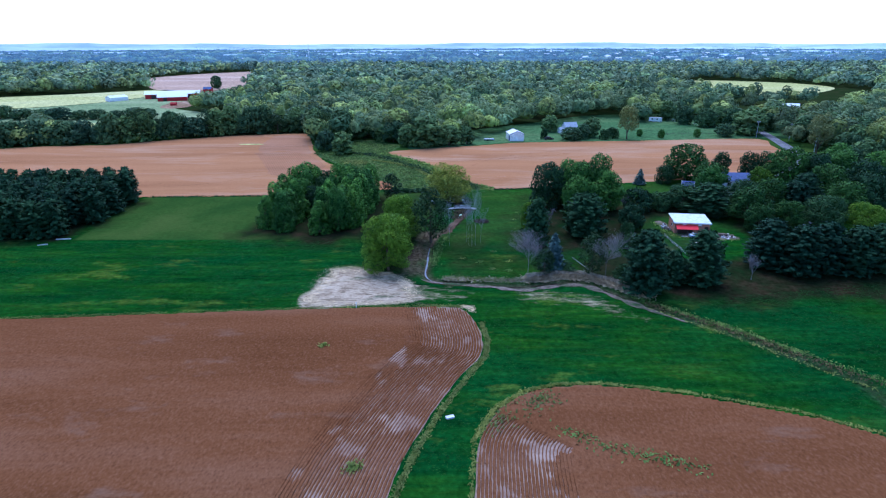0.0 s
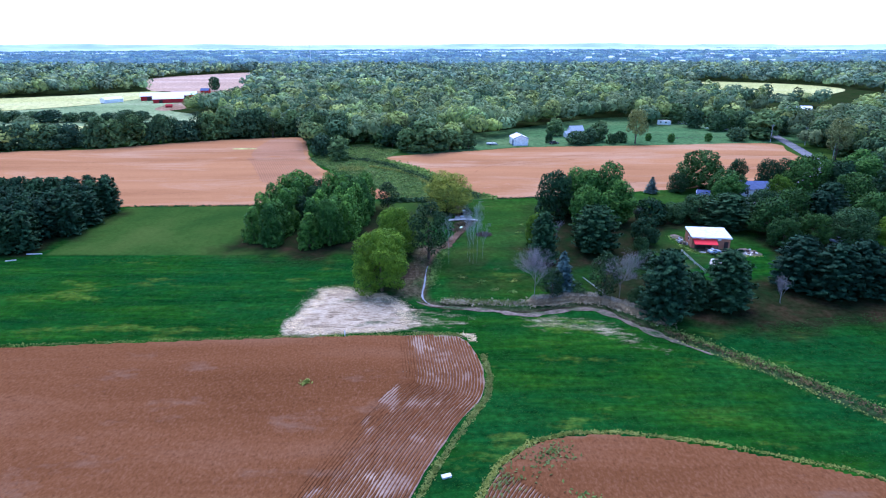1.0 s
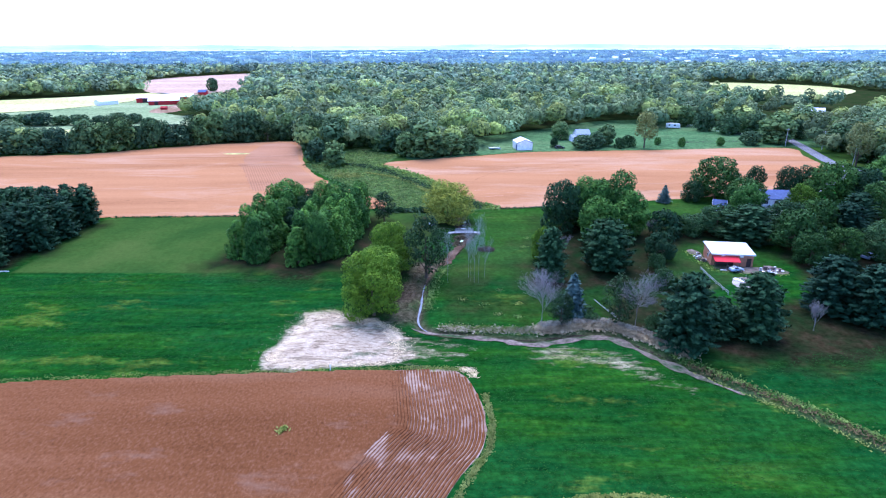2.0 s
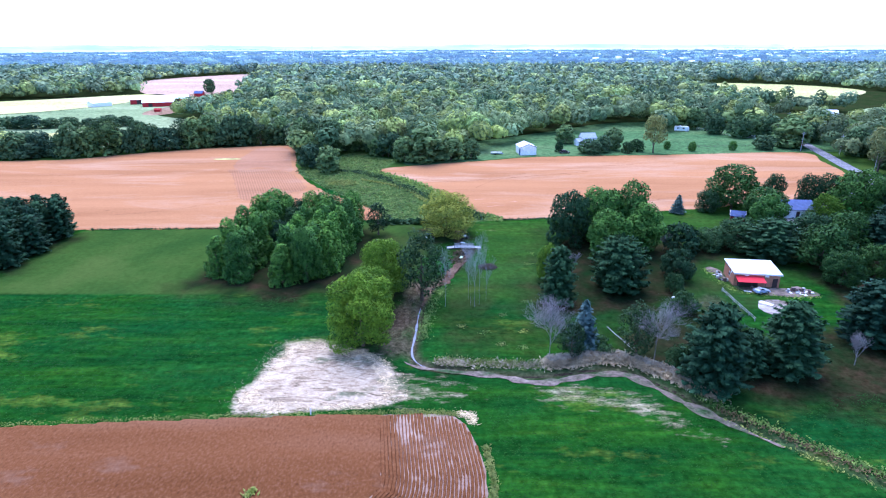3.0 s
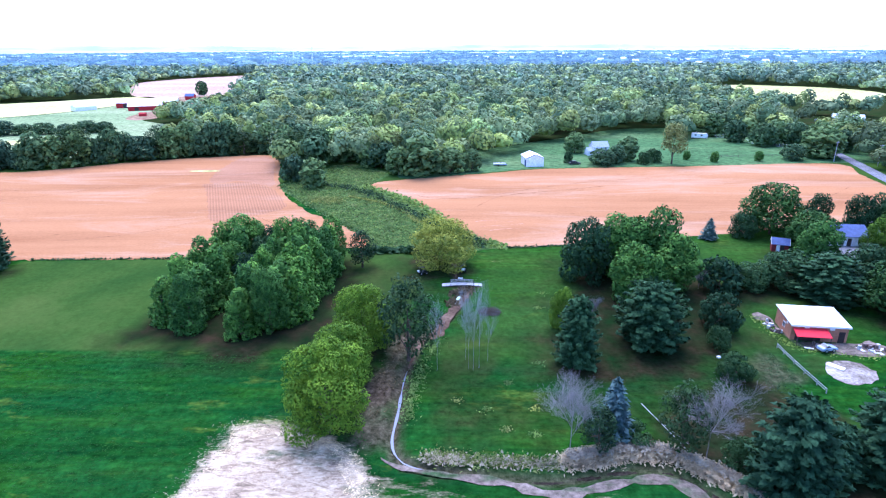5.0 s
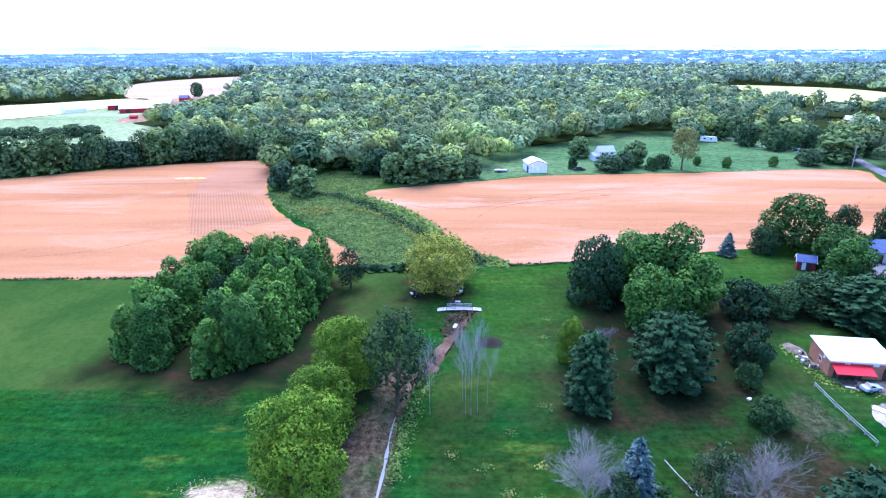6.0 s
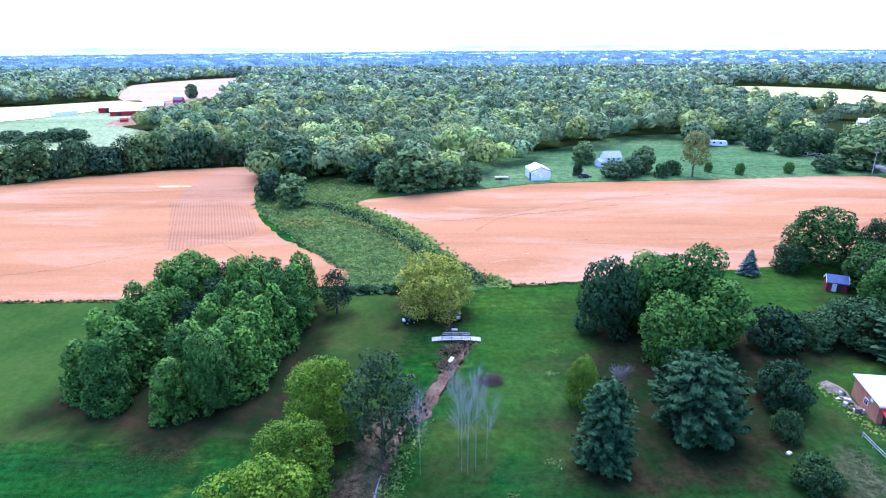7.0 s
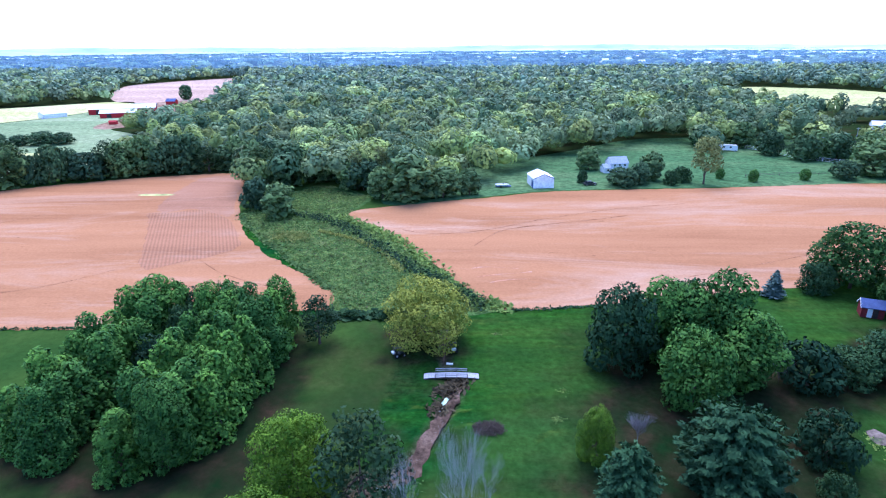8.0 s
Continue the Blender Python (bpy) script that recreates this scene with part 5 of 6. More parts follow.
# ---- distance ----
def backdrop():
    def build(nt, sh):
        # haze is put into the ridges as pale blue colour and emission
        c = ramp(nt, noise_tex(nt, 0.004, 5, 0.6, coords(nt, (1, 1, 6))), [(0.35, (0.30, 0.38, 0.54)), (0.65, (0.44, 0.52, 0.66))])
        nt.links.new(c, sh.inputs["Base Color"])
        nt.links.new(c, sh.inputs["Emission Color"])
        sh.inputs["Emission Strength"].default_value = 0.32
    mat = material("distance with painted haze", build, 1.0, 0.0)
    rnd = random.Random(8)
    n = 300
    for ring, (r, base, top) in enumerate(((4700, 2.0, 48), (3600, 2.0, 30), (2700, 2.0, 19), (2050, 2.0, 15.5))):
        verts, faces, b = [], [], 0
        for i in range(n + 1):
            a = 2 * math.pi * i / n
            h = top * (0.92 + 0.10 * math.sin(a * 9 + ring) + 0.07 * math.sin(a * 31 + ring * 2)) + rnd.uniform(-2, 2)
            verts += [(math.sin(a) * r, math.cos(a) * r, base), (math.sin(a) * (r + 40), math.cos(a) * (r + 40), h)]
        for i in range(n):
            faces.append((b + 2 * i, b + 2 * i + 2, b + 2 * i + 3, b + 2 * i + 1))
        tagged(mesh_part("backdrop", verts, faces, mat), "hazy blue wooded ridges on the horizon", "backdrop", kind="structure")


backdrop()

def far_town():
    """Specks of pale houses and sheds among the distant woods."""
    rnd = random.Random(31)
    verts, faces = [], []
    for k in range(70):
        y = rnd.uniform(1250, 3400)
        x = y * (rnd.gauss(0.42, 0.17) if k < 58 else rnd.uniform(-0.85, 0.0))
        w, d, h = rnd.uniform(6, 17), rnd.uniform(7, 11), rnd.uniform(9, 13)
        z, b = g(y), len(verts)
        for dx, dy, dz in ((-1, -1, 0), (1, -1, 0), (1, 1, 0), (-1, 1, 0), (-1, -1, h), (1, -1, h), (1, 1, h), (-1, 1, h), (-1, 0, h + 4), (1, 0, h + 4)):
            verts.append((x + dx * w / 2, y + dy * d / 2, z + dz))
        faces += [(b, b + 1, b + 5, b + 4), (b + 2, b + 3, b + 7, b + 6), (b + 1, b + 2, b + 6, b + 9, b + 5), (b + 3, b, b + 4, b + 8, b + 7), (b + 4, b + 5, b + 9, b + 8), (b + 6, b + 7, b + 8, b + 9)]
    tagged(mesh_part("far_town", verts, faces, plain("pale far walls and roofs", (0.78, 0.80, 0.84), 0.6, 0.3)), "pale specks of houses among distant woods", "houses", kind="stuff")


far_town()

# ---- buildings ----
def boards(name, colour, pitch, across="X", rough=0.75):
    """Painted siding with upright or level board joints."""
    def build(nt, sh):
        w = nt.nodes.new("ShaderNodeTexWave")
        w.wave_type, w.bands_direction, w.wave_profile = "BANDS", across, "SAW"
        w.inputs["Scale"].default_value = 1.0 / pitch / 3.14
        w.inputs["Distortion"].default_value = 0.0
        nt.links.new(coords(nt), w.inputs["Vector"])
        f = noise_tex(nt, 1.2, 5, 0.65)
        c = ramp(nt, f, [(0.3, tuple(v * 0.72 for v in colour)), (0.7, tuple(min(1, v * 1.12) for v in colour))])
        nt.links.new(c, sh.inputs["Base Color"])
        bump(nt, sh, w.outputs["Fac"], 0.4, 0.03)
    return material(name, build, rough, 0.2)


SIDING = boards("orange-tan barn siding", (0.44, 0.20, 0.12), 0.3)
WHITE = boards("white painted siding", (0.86, 0.86, 0.87), 0.3)
ROOFMETAL = boards("pale ribbed roof metal", (0.70, 0.74, 0.76), 0.4, rough=0.45)
RED = plain("red awning fabric", (0.62, 0.030, 0.045), 0.7, 0.15, wear=0.15)
FARMRED = boards("barn red paint", (0.40, 0.025, 0.030), 0.4)
GREYROOF = boards("pale grey shingles", (0.34, 0.38, 0.45), 0.25, "Y")
SHEDRED = boards("dark red shed paint", (0.20, 0.030, 0.030), 0.3)
SLATE = boards("blue-grey shingles", (0.085, 0.115, 0.24), 0.25, "Y")
TRIM = plain("white trim", (0.80, 0.80, 0.80), 0.5, wear=0.1)
BLUETRIM = plain("dark blue trim", (0.03, 0.06, 0.22), 0.5, wear=0.2)
GLASS = plain("dark window glass", (0.02, 0.025, 0.03), 0.1, 0.6, wear=0.2)
DOORDARK = plain("dark doorway boards", (0.05, 0.035, 0.03), 0.8, wear=0.3)
GREYWOOD = plain("weathered grey planks", (0.42, 0.42, 0.45), 0.85, 0.1, wear=0.35, scale=6)
DARKWOOD = plain("dark weathered wood", (0.10, 0.08, 0.07), 0.85, 0.1, wear=0.35)
RUBBER = plain("black rubber", (0.012, 0.012, 0.013), 0.8, 0.2)
BLACKPAINT = plain("black machine paint", (0.02, 0.022, 0.028), 0.4, 0.4)
SCRAP = plain("rusty scrap metal", (0.22, 0.16, 0.14), 0.6, 0.3, 0.3, wear=0.5)
PALESCRAP = plain("pale scrap sheet", (0.55, 0.56, 0.58), 0.5, 0.3, 0.2, wear=0.3)
CHROME = plain("galvanised steel", (0.55, 0.56, 0.58), 0.35, 0.5, 0.8)
GREENPLASTIC = plain("pale green board", (0.45, 0.60, 0.42), 0.6, wear=0.2)


def prism(name, profile, x0, x1, mat, parent, label="", axis="x"):
    """A profile of (y, z) points drawn out along x, closed at both ends."""
    bm = bmesh.new()
    ends = [[bm.verts.new((x, y, z) if axis == "x" else (y, x, z)) for y, z in profile] for x in (x0, x1)]
    for e in ends:
        bm.faces.new(e)
    n = len(profile)
    for i in range(n):
        j = (i + 1) % n
        bm.faces.new([ends[0][i], ends[0][j], ends[1][j], ends[1][i]])
    bmesh.ops.recalc_face_normals(bm, faces=bm.faces[:])
    return part(name, bm, mat, parent, label)


def block(name, x0, y0, z0, x1, y1, z1, mat, parent=None, label="", bevel=0.0):
    bm = bmesh.new()
    box(bm, x0, y0, z0, x1, y1, z1, bevel)
    return part(name, bm, mat, parent, label)


def window(parent, x, y, z, w, h, side, d=0.06):
    """A framed window on a wall: side 'y' faces along y, 'x' along x; d points outward."""
    s = 1 if d > 0 else -1
    a = abs(d)
    def place(n, u0, u1, z0, z1, t0, t1, mat, par):
        lo, hi = sorted((s * t0, s * t1))
        if side == "y":
            return block(n, x + u0, y + lo, z + z0, x + u1, y + hi, z + z1, mat, par)
        return block(n, x + lo, y + u0, z + z0, x + hi, y + u1, z + z1, mat, par)
    fr = place("window", -w / 2, w / 2, 0, h, 0.004, a, TRIM, parent)
    place("pane", -w / 2 + 0.09, -0.03, 0.09, h - 0.09, a + 0.004, a + 0.012, GLASS, fr)
    place("pane", 0.03, w / 2 - 0.09, 0.09, h - 0.09, a + 0.004, a + 0.012, GLASS, fr)


def gable_house(name, m, w, d, eave, ridge, wall, roof, label, category, over=0.35, windows=(), doors=(), edge=None):
    """Rectangular house with its ridge along x; windows and doors as (side, along, sill, width, height)."""
    root = thing(name, m, label, category)
    prism("wall", [(-d / 2, 0), (d / 2, 0), (d / 2, eave), (0, ridge), (-d / 2, eave)], -w / 2, w / 2, wall, root)
    slope = (ridge - eave) / (d / 2)
    lo, t = (d / 2 + over), 0.14
    for s in (-1, 1):
        e = s * 0.001
        prism("roof", [(e, ridge + 0.02), (s * lo, ridge + 0.02 - slope * lo), (s * lo, ridge + 0.02 - slope * lo + t), (e, ridge + 0.02 + t)], -w / 2 - over, w / 2 + over, roof, root)
        if edge is not None:
            for q in (-1, 1):
                xx = q * (w / 2 + over + 0.03)
                prism("fascia", [(s * 0.01, ridge + 0.02 + t + 0.03), (s * lo, ridge + 0.05 - slope * lo + t), (s * lo, ridge - 0.22 - slope * lo + t), (s * 0.01, ridge - 0.2 + t)], xx - 0.025, xx + 0.025, edge, root)
    for side, u, z, ww, hh in windows:
        if side in "fb":
            window(root, u, (-d / 2 if side == "f" else d / 2), z, ww, hh, "y", -0.06 if side == "f" else 0.06)
        else:
            window(root, (-w / 2 if side == "l" else w / 2), u, z, ww, hh, "x", -0.06 if side == "l" else 0.06)
    for side, u, z, ww, hh, mat in doors:
        if side in "fb":
            y0 = -d / 2 - 0.07 if side == "f" else d / 2 + 0.004
            block("door", u - ww / 2, y0, z, u + ww / 2, y0 + 0.066, z + hh, mat, root)
        else:
            x0 = -w / 2 - 0.07 if side == "l" else w / 2 + 0.004
            block("door", x0, u - ww / 2, z, x0 + 0.066, u + ww / 2, z + hh, mat, root)
    return root


def barn():
    root = thing("barn", pose(66.8, 158.5, g(159), 0, 0, -7.3), "orange-tan sided barn with pale metal roof and red awning", "barn")
    W, D, H0, H1 = 9.7, 6.9, 3.05, 3.65
    prism("wall", [(0, -0.3), (D, -0.3), (D, H1), (0, H0)], 0, W, SIDING, root)
    k, o = (H1 - H0) / D, 0.3
    prism("roof", [(-o, H0 - o * k + 0.03), (D + o, H1 + o * k + 0.03), (D + o, H1 + o * k + 0.2), (-o, H0 - o * k + 0.2)], -o, W + o, ROOFMETAL, root, "pale ribbed metal roof")
    prism("fascia", [(-o - 0.05, H0 - o * k - 0.12), (-o - 0.01, H0 - o * k - 0.12), (-o - 0.01, H0 - o * k + 0.22), (-o - 0.05, H0 - o * k + 0.22)], -o, W + o, TRIM, root)
    prism("awning", [(-0.02, 2.45), (-2.3, 1.80), (-2.3, 1.86), (-0.02, 2.53)], 0.15, 6.1, RED, root, "red fabric awning")
    for x in (0.3, 3.1, 5.95):
        block("post", x - 0.05, -2.25, -0.3, x + 0.05, -2.15, 1.82, DARKWOOD, root)
    for x in (2.6, 6.9):
        block("hatch", x - 0.42, -0.07, 2.36, x + 0.42, -0.004, 2.96, TRIM, root, "white loft hatch")
    block("door", 8.2, -0.07, -0.1, 9.25, -0.004, 2.1, DOORDARK, root, "dark plank door")
    block("door", 0.8, -0.06, -0.1, 5.2, -0.004, 2.2, DOORDARK, root, "dark wide doorway")
    window(root, 0, 3.1, 1.2, 1.0, 1.0, "x", -0.06)
    block("vent", -0.07, 1.7, 2.4, -0.004, 2.2, 2.85, TRIM, root, "white gable vent")
    return root


barn()
gable_house("white_barn", pose(38.0, 306.2, g(306), 0, 0, 97), 9.4, 7.4, 3.5, 5.0, WHITE, WHITE, "white metal pole barn with dark blue trim", "barn", 0.2, doors=[("b", -3.2, 0, 2.4, 2.7, BLUETRIM)], edge=BLUETRIM)
gable_house("house", pose(72.0, 331.0, g(331), 0, 0, 10) @ Matrix.Scale(0.72, 4), 10, 8, 5.0, 8.0, WHITE, GREYROOF, "white two-storey house with pale grey roof", "house", windows=[("f", -3, 0.9, 1.2, 1.4), ("f", 3, 0.9, 1.2, 1.4), ("f", -3, 3.4, 1.2, 1.3), ("f", 0, 3.4, 1.2, 1.3), ("f", 3, 3.4, 1.2, 1.3), ("l", 0, 3.2, 1.2, 1.4), ("l", 0, 0.9, 1.2, 1.4)], doors=[("f", 0, 0, 1.0, 2.1, DOORDARK)])
gable_house("house_wing", pose(67.2, 328.8, g(328), 0, 0, 10) @ Matrix.Scale(0.72, 4), 4, 6, 2.8, 4.6, WHITE, GREYROOF, "low white porch wing beside the house", "porch", windows=[("f", 0, 0.9, 1.4, 1.3)])
gable_house("house", pose(107.0, 211.0, g(211), 0, 0, -6), 12.5, 8, 2.7, 4.7, WHITE, SLATE, "low white house with blue-grey roof among trees", "house", windows=[("f", -5, 0.9, 1.4, 1.2), ("f", -1.5, 0.9, 1.4, 1.2), ("f", 4.5, 0.9, 1.8, 1.2)], doors=[("f", 1.6, 0, 1.0, 2.1, DOORDARK)])
gable_house("garden_shed", pose(88.6, 204.0, g(204), 0, 0, -22), 3.8, 3.0, 2.1, 3.3, SHEDRED, SLATE, "small dark red garden shed with white trim and grey roof", "shed", 0.2, windows=[("r", 0, 0.8, 0.9, 0.9)], doors=[("f", -0.48, 0.1, 0.85, 1.9, TRIM), ("f", 0.48, 0.1, 0.85, 1.9, DOORDARK)], edge=TRIM)
gable_house("farm_building", pose(-252.0, 556.0, g(500), 0, 0, 20), 46, 15, 4.2, 6.4, FARMRED, ROOFMETAL, "long red farm building with pale metal roof", "farm building", 0.8, doors=[("f", -16, 0, 4, 3.4, DOORDARK), ("f", 0, 0, 4, 3.4, TRIM), ("f", 14, 0, 4, 3.4, DOORDARK)], edge=BLUETRIM)
gable_house("farm_building", pose(-240.0, 528.0, g(500), 0, 0, 20), 24, 10, 3.6, 5.6, FARMRED, ROOFMETAL, "low red farm wing with pale roof", "farm building", 0.5, doors=[("f", -6, 0, 3, 2.8, DOORDARK)])
gable_house("farm_shed", pose(-221.0, 486.0, g(486), 0, 0, 10) @ Matrix.Scale(0.65, 4), 7, 5, 2.6, 4.0, FARMRED, FARMRED, "small red farm shed beside a track", "shed")
gable_house("farm_shed", pose(-244.0, 620.0, g(600), 0, 0, 0), 8, 6, 3.4, 5.4, FARMRED, SLATE, "small dark red shed beside a field", "shed")
gable_house("farm_shed", pose(-290.0, 528.0, g(500), 0, 0, 60), 16, 8, 3.0, 4.6, WHITE, ROOFMETAL, "white farm shed with pale roof", "shed")
gable_house("house", pose(176.0, 368.0, g(368), 0, 0, -12), 13, 8, 4.6, 7.4, WHITE, SLATE, "white house with dark roof among trees", "house", windows=[("f", -4, 1, 1.4, 1.4), ("f", 0, 1, 1.4, 1.4), ("f", 4, 1, 1.4, 1.4)])
gable_house("pole_barn", pose(257.0, 442.0, g(442), 0, 0, -25) @ Matrix.Scale(0.76, 4), 22, 14, 4.2, 6.8, WHITE, ROOFMETAL, "white pole barn with pale metal roof", "barn", doors=[("f", 0, 0, 4, 3.6, TRIM)])
for _x, _y, _a in ((24, 808, 10), (36, 806, -15), (73, 820, 20), (-95, 690, 0), (-110, 640, 30), (-60, 760, 12)):
    gable_house("house", pose(_x, _y, g(_y), 0, 0, _a), 13, 9, 5.5, 9.0, WHITE, SLATE, "far white house rising among the woods", "house", windows=[("f", -3, 1.2, 1.6, 1.6), ("f", 3, 1.2, 1.6, 1.6), ("f", -3, 3.8, 1.6, 1.4), ("f", 3, 3.8, 1.6, 1.4)])


def town():
    """Pale buildings scattered over the far woods."""
    rnd = random.Random(17)
    bm = bmesh.new()
    for _ in range(46):
        y = rnd.uniform(1500, 4300)
        x = y * rnd.uniform(0.05, 0.75)
        w = rnd.uniform(10, 26) * (1.8 if rnd.random() < 0.15 else 0.8)
        z = 10 + rnd.uniform(2, 6) + (y - 1500) * 0.002
        box(bm, x - w / 2, y - 8, 2, x + w / 2, y + 8, z)
    tagged(part("town", bm, TRIM), "pale far buildings above the woods", "town", kind="stuff")


town()


# ---- footbridge ----
def footbridge():
    zb = g(182)
    root = thing("footbridge", pose(6.4, 181.9, zb, 0, 0, 0.5), "weathered grey plank footbridge over the creek", "bridge")
    L, W, n = 9.0, 1.5, 36
    def arch(x):
        return 0.42 - 0.30 * (2 * x / L) ** 2
    pl = bmesh.new()
    box(pl, -0.115, -W / 2, -0.03, 0.115, W / 2, 0.03, 0.008)
    first = None
    for i in range(n):
        x = -L / 2 + (i + 0.5) * L / n
        a = math.degrees(math.atan(-0.30 * 8 * x / L / L))
        if first is None:
            first = part("plank", pl, GREYWOOD, root)
            ob = first
        else:
            ob = new("plank", first.data)
            ob.parent = root
        ob.matrix_basis = pose(x, 0, arch(x) + 0.05, 0, -a, 0)
    for s in (-1, 1):
        bm = bmesh.new()
        q = [(-L / 2 + L * i / 12) for i in range(13)]
        up = [bm.verts.new((x, s * (W / 2 - 0.06), arch(x) + 0.015)) for x in q]
        dn = [bm.verts.new((x, s * (W / 2 - 0.06), arch(x) - 0.22)) for x in q]
        up2 = [bm.verts.new((x, s * (W / 2 - 0.14), arch(x) + 0.015)) for x in q]
        dn2 = [bm.verts.new((x, s * (W / 2 - 0.14), arch(x) - 0.22)) for x in q]
        for i in range(12):
            for a, b in ((up, dn), (up2, dn2), (up, up2), (dn, dn2)):
                bm.faces.new([a[i], a[i + 1], b[i + 1], b[i]])
        bmesh.ops.recalc_face_normals(bm, faces=bm.faces[:])
        part("beam", bm, DARKWOOD, root)
        xs = [-2.6, -0.9, 0.9, 2.6]
        for x in xs:
            block("post", x - 0.05, s * (W / 2 + 0.03) - 0.05, arch(x) - 0.25, x + 0.05, s * (W / 2 + 0.03) + 0.05, arch(x) + 0.78, DARKWOOD, root)
        for k in range(3):
            for h in (0.40, 0.72):
                x0, x1 = xs[k], xs[k + 1]
                bm = bmesh.new()
                box(bm, x0, s * (W / 2 + 0.10) - 0.02, -0.06, x1, s * (W / 2 + 0.10) + 0.02, 0.06)
                for v in bm.verts:
                    v.co.z += arch(v.co.x) + h
                part("rail", bm, GREYWOOD, root)
    return root


footbridge()
scatter("creek_brush", 500, 0.5, "brown", "dead growth on the creek's bank", line=[(4, 172), (6, 178), (8, 181)], spread=1.0, seed=31, category="brush")


# ---- yard things ----
def stick_pile(x, y, rx, ry, h, n, mat, name, label, seed, thick=0.035):
    rnd = random.Random(seed)
    verts, faces = [], []
    for _ in range(n):
        a, r = rnd.uniform(0, 6.3), math.sqrt(rnd.random())
        px, py = math.cos(a) * r * rx, math.sin(a) * r * ry
        z = rnd.uniform(0.02, h) * (1 - r * r * 0.9)
        d = Vector((rnd.gauss(0, 1), rnd.gauss(0, 1), rnd.gauss(0, 0.28))).normalized() * rnd.uniform(0.35, 0.95)
        c = Vector((px, py, z + 0.05))
        tube(verts, faces, c - d, c + d, thick * rnd.uniform(0.6, 1.3), thick * 0.4, 4)
    root = thing(name, pose(x, y, g(y)), label, "brush pile")
    mesh_part("sticks", verts, faces, mat, root)
    return root


stick_pile(11.8, 168.8, 2.1, 1.5, 1.0, 420, BARK, "brush_pile", "grey-brown heap of cut brush on grass", 3)


def log(x, y, length, yaw, r, mat, label, lift=0.0, tilt=0.0, name="log"):
    root = thing(name, pose(x, y, g(y) + r + lift, 0, tilt, yaw), label, "log")
    verts, faces = [], []
    p = Vector((-length / 2, 0, 0))
    rnd = random.Random(int(x * 10))
    for i in range(5):
        q = p + Vector((length / 5, rnd.uniform(-0.08, 0.08), rnd.uniform(-0.03, 0.03)))
        tube(verts, faces, p, q, r * (1 - 0.1 * i), r * (0.9 - 0.1 * i), 8)
        p = q
    faces += [tuple(range(7, -1, -1)), tuple(range(len(verts) - 8, len(verts)))]
    mesh_part("stem", verts, faces, mat, root)


log(34.6, 132.5, 10.5, -72, 0.07, PALEBARK, "pale fallen trunk lying on grass", 0.5, 4)
log(35.3, 131.8, 7.0, -62, 0.05, PALEBARK, "pale fallen trunk lying on grass", 0.6, 5)
log(5.2, 173.3, 1.8, 60, 0.12, PALEBARK, "short pale log on the dirt bank")


def slab(name, x, y, z, w, d, h, yaw, mat, label, category, tilt=0.0):
    root = thing(name, pose(x, y, g(y) + z, tilt, 0, yaw), label, category)
    block("body", -w / 2, -d / 2, 0, w / 2, d / 2, h, mat, root, bevel=min(w, d, h) * 0.12)
    return root


slab("board", 5.4, 175.0, 0.05, 0.7, 2.0, 0.08, -25, GREENPLASTIC, "pale green board on the dirt bank", "board", 4)
slab("concrete_block", 6.1, 185.6, 0.05, 1.1, 0.35, 0.25, -8, TRIM, "white block beside the footbridge", "block")
# plain white panel, its material unknown
slab("plywood_sheet", 69.6, 149.2, 0.08, 2.7, 1.2, 0.10, -48, TRIM, "white panel lying on sand", "panel")
slab("white_sack", 51.0, 152.0, 0.0, 0.7, 0.45, 0.3, 30, TRIM, "white sack lying on grass", "sack")
slab("white_sack", 1.0, 73.0, 0.0, 1.3, 0.7, 0.25, 20, PALESCRAP, "pale rag lying in meadow grass", "rag")
slab("pallet", -107.0, 154.0, 0.0, 4.0, 0.25, 0.25, 4, PALESCRAP, "pale rail lying by the pines", "rail")
slab("pallet", -110.0, 149.5, 0.0, 2.4, 0.25, 0.2, 20, PALESCRAP, "pale rail lying by the pines", "rail")
_st = thing("marker_stake", pose(-18.4, 110.9, g(111)), "white wooden marker stake at the field edge", "stake")
block("shaft", -0.09, -0.03, -0.2, 0.09, 0.03, 1.25, TRIM, _st, bevel=0.01)
block("foot", -0.05, -0.02, -0.4, 0.05, 0.02, -0.2, DARKWOOD, _st)


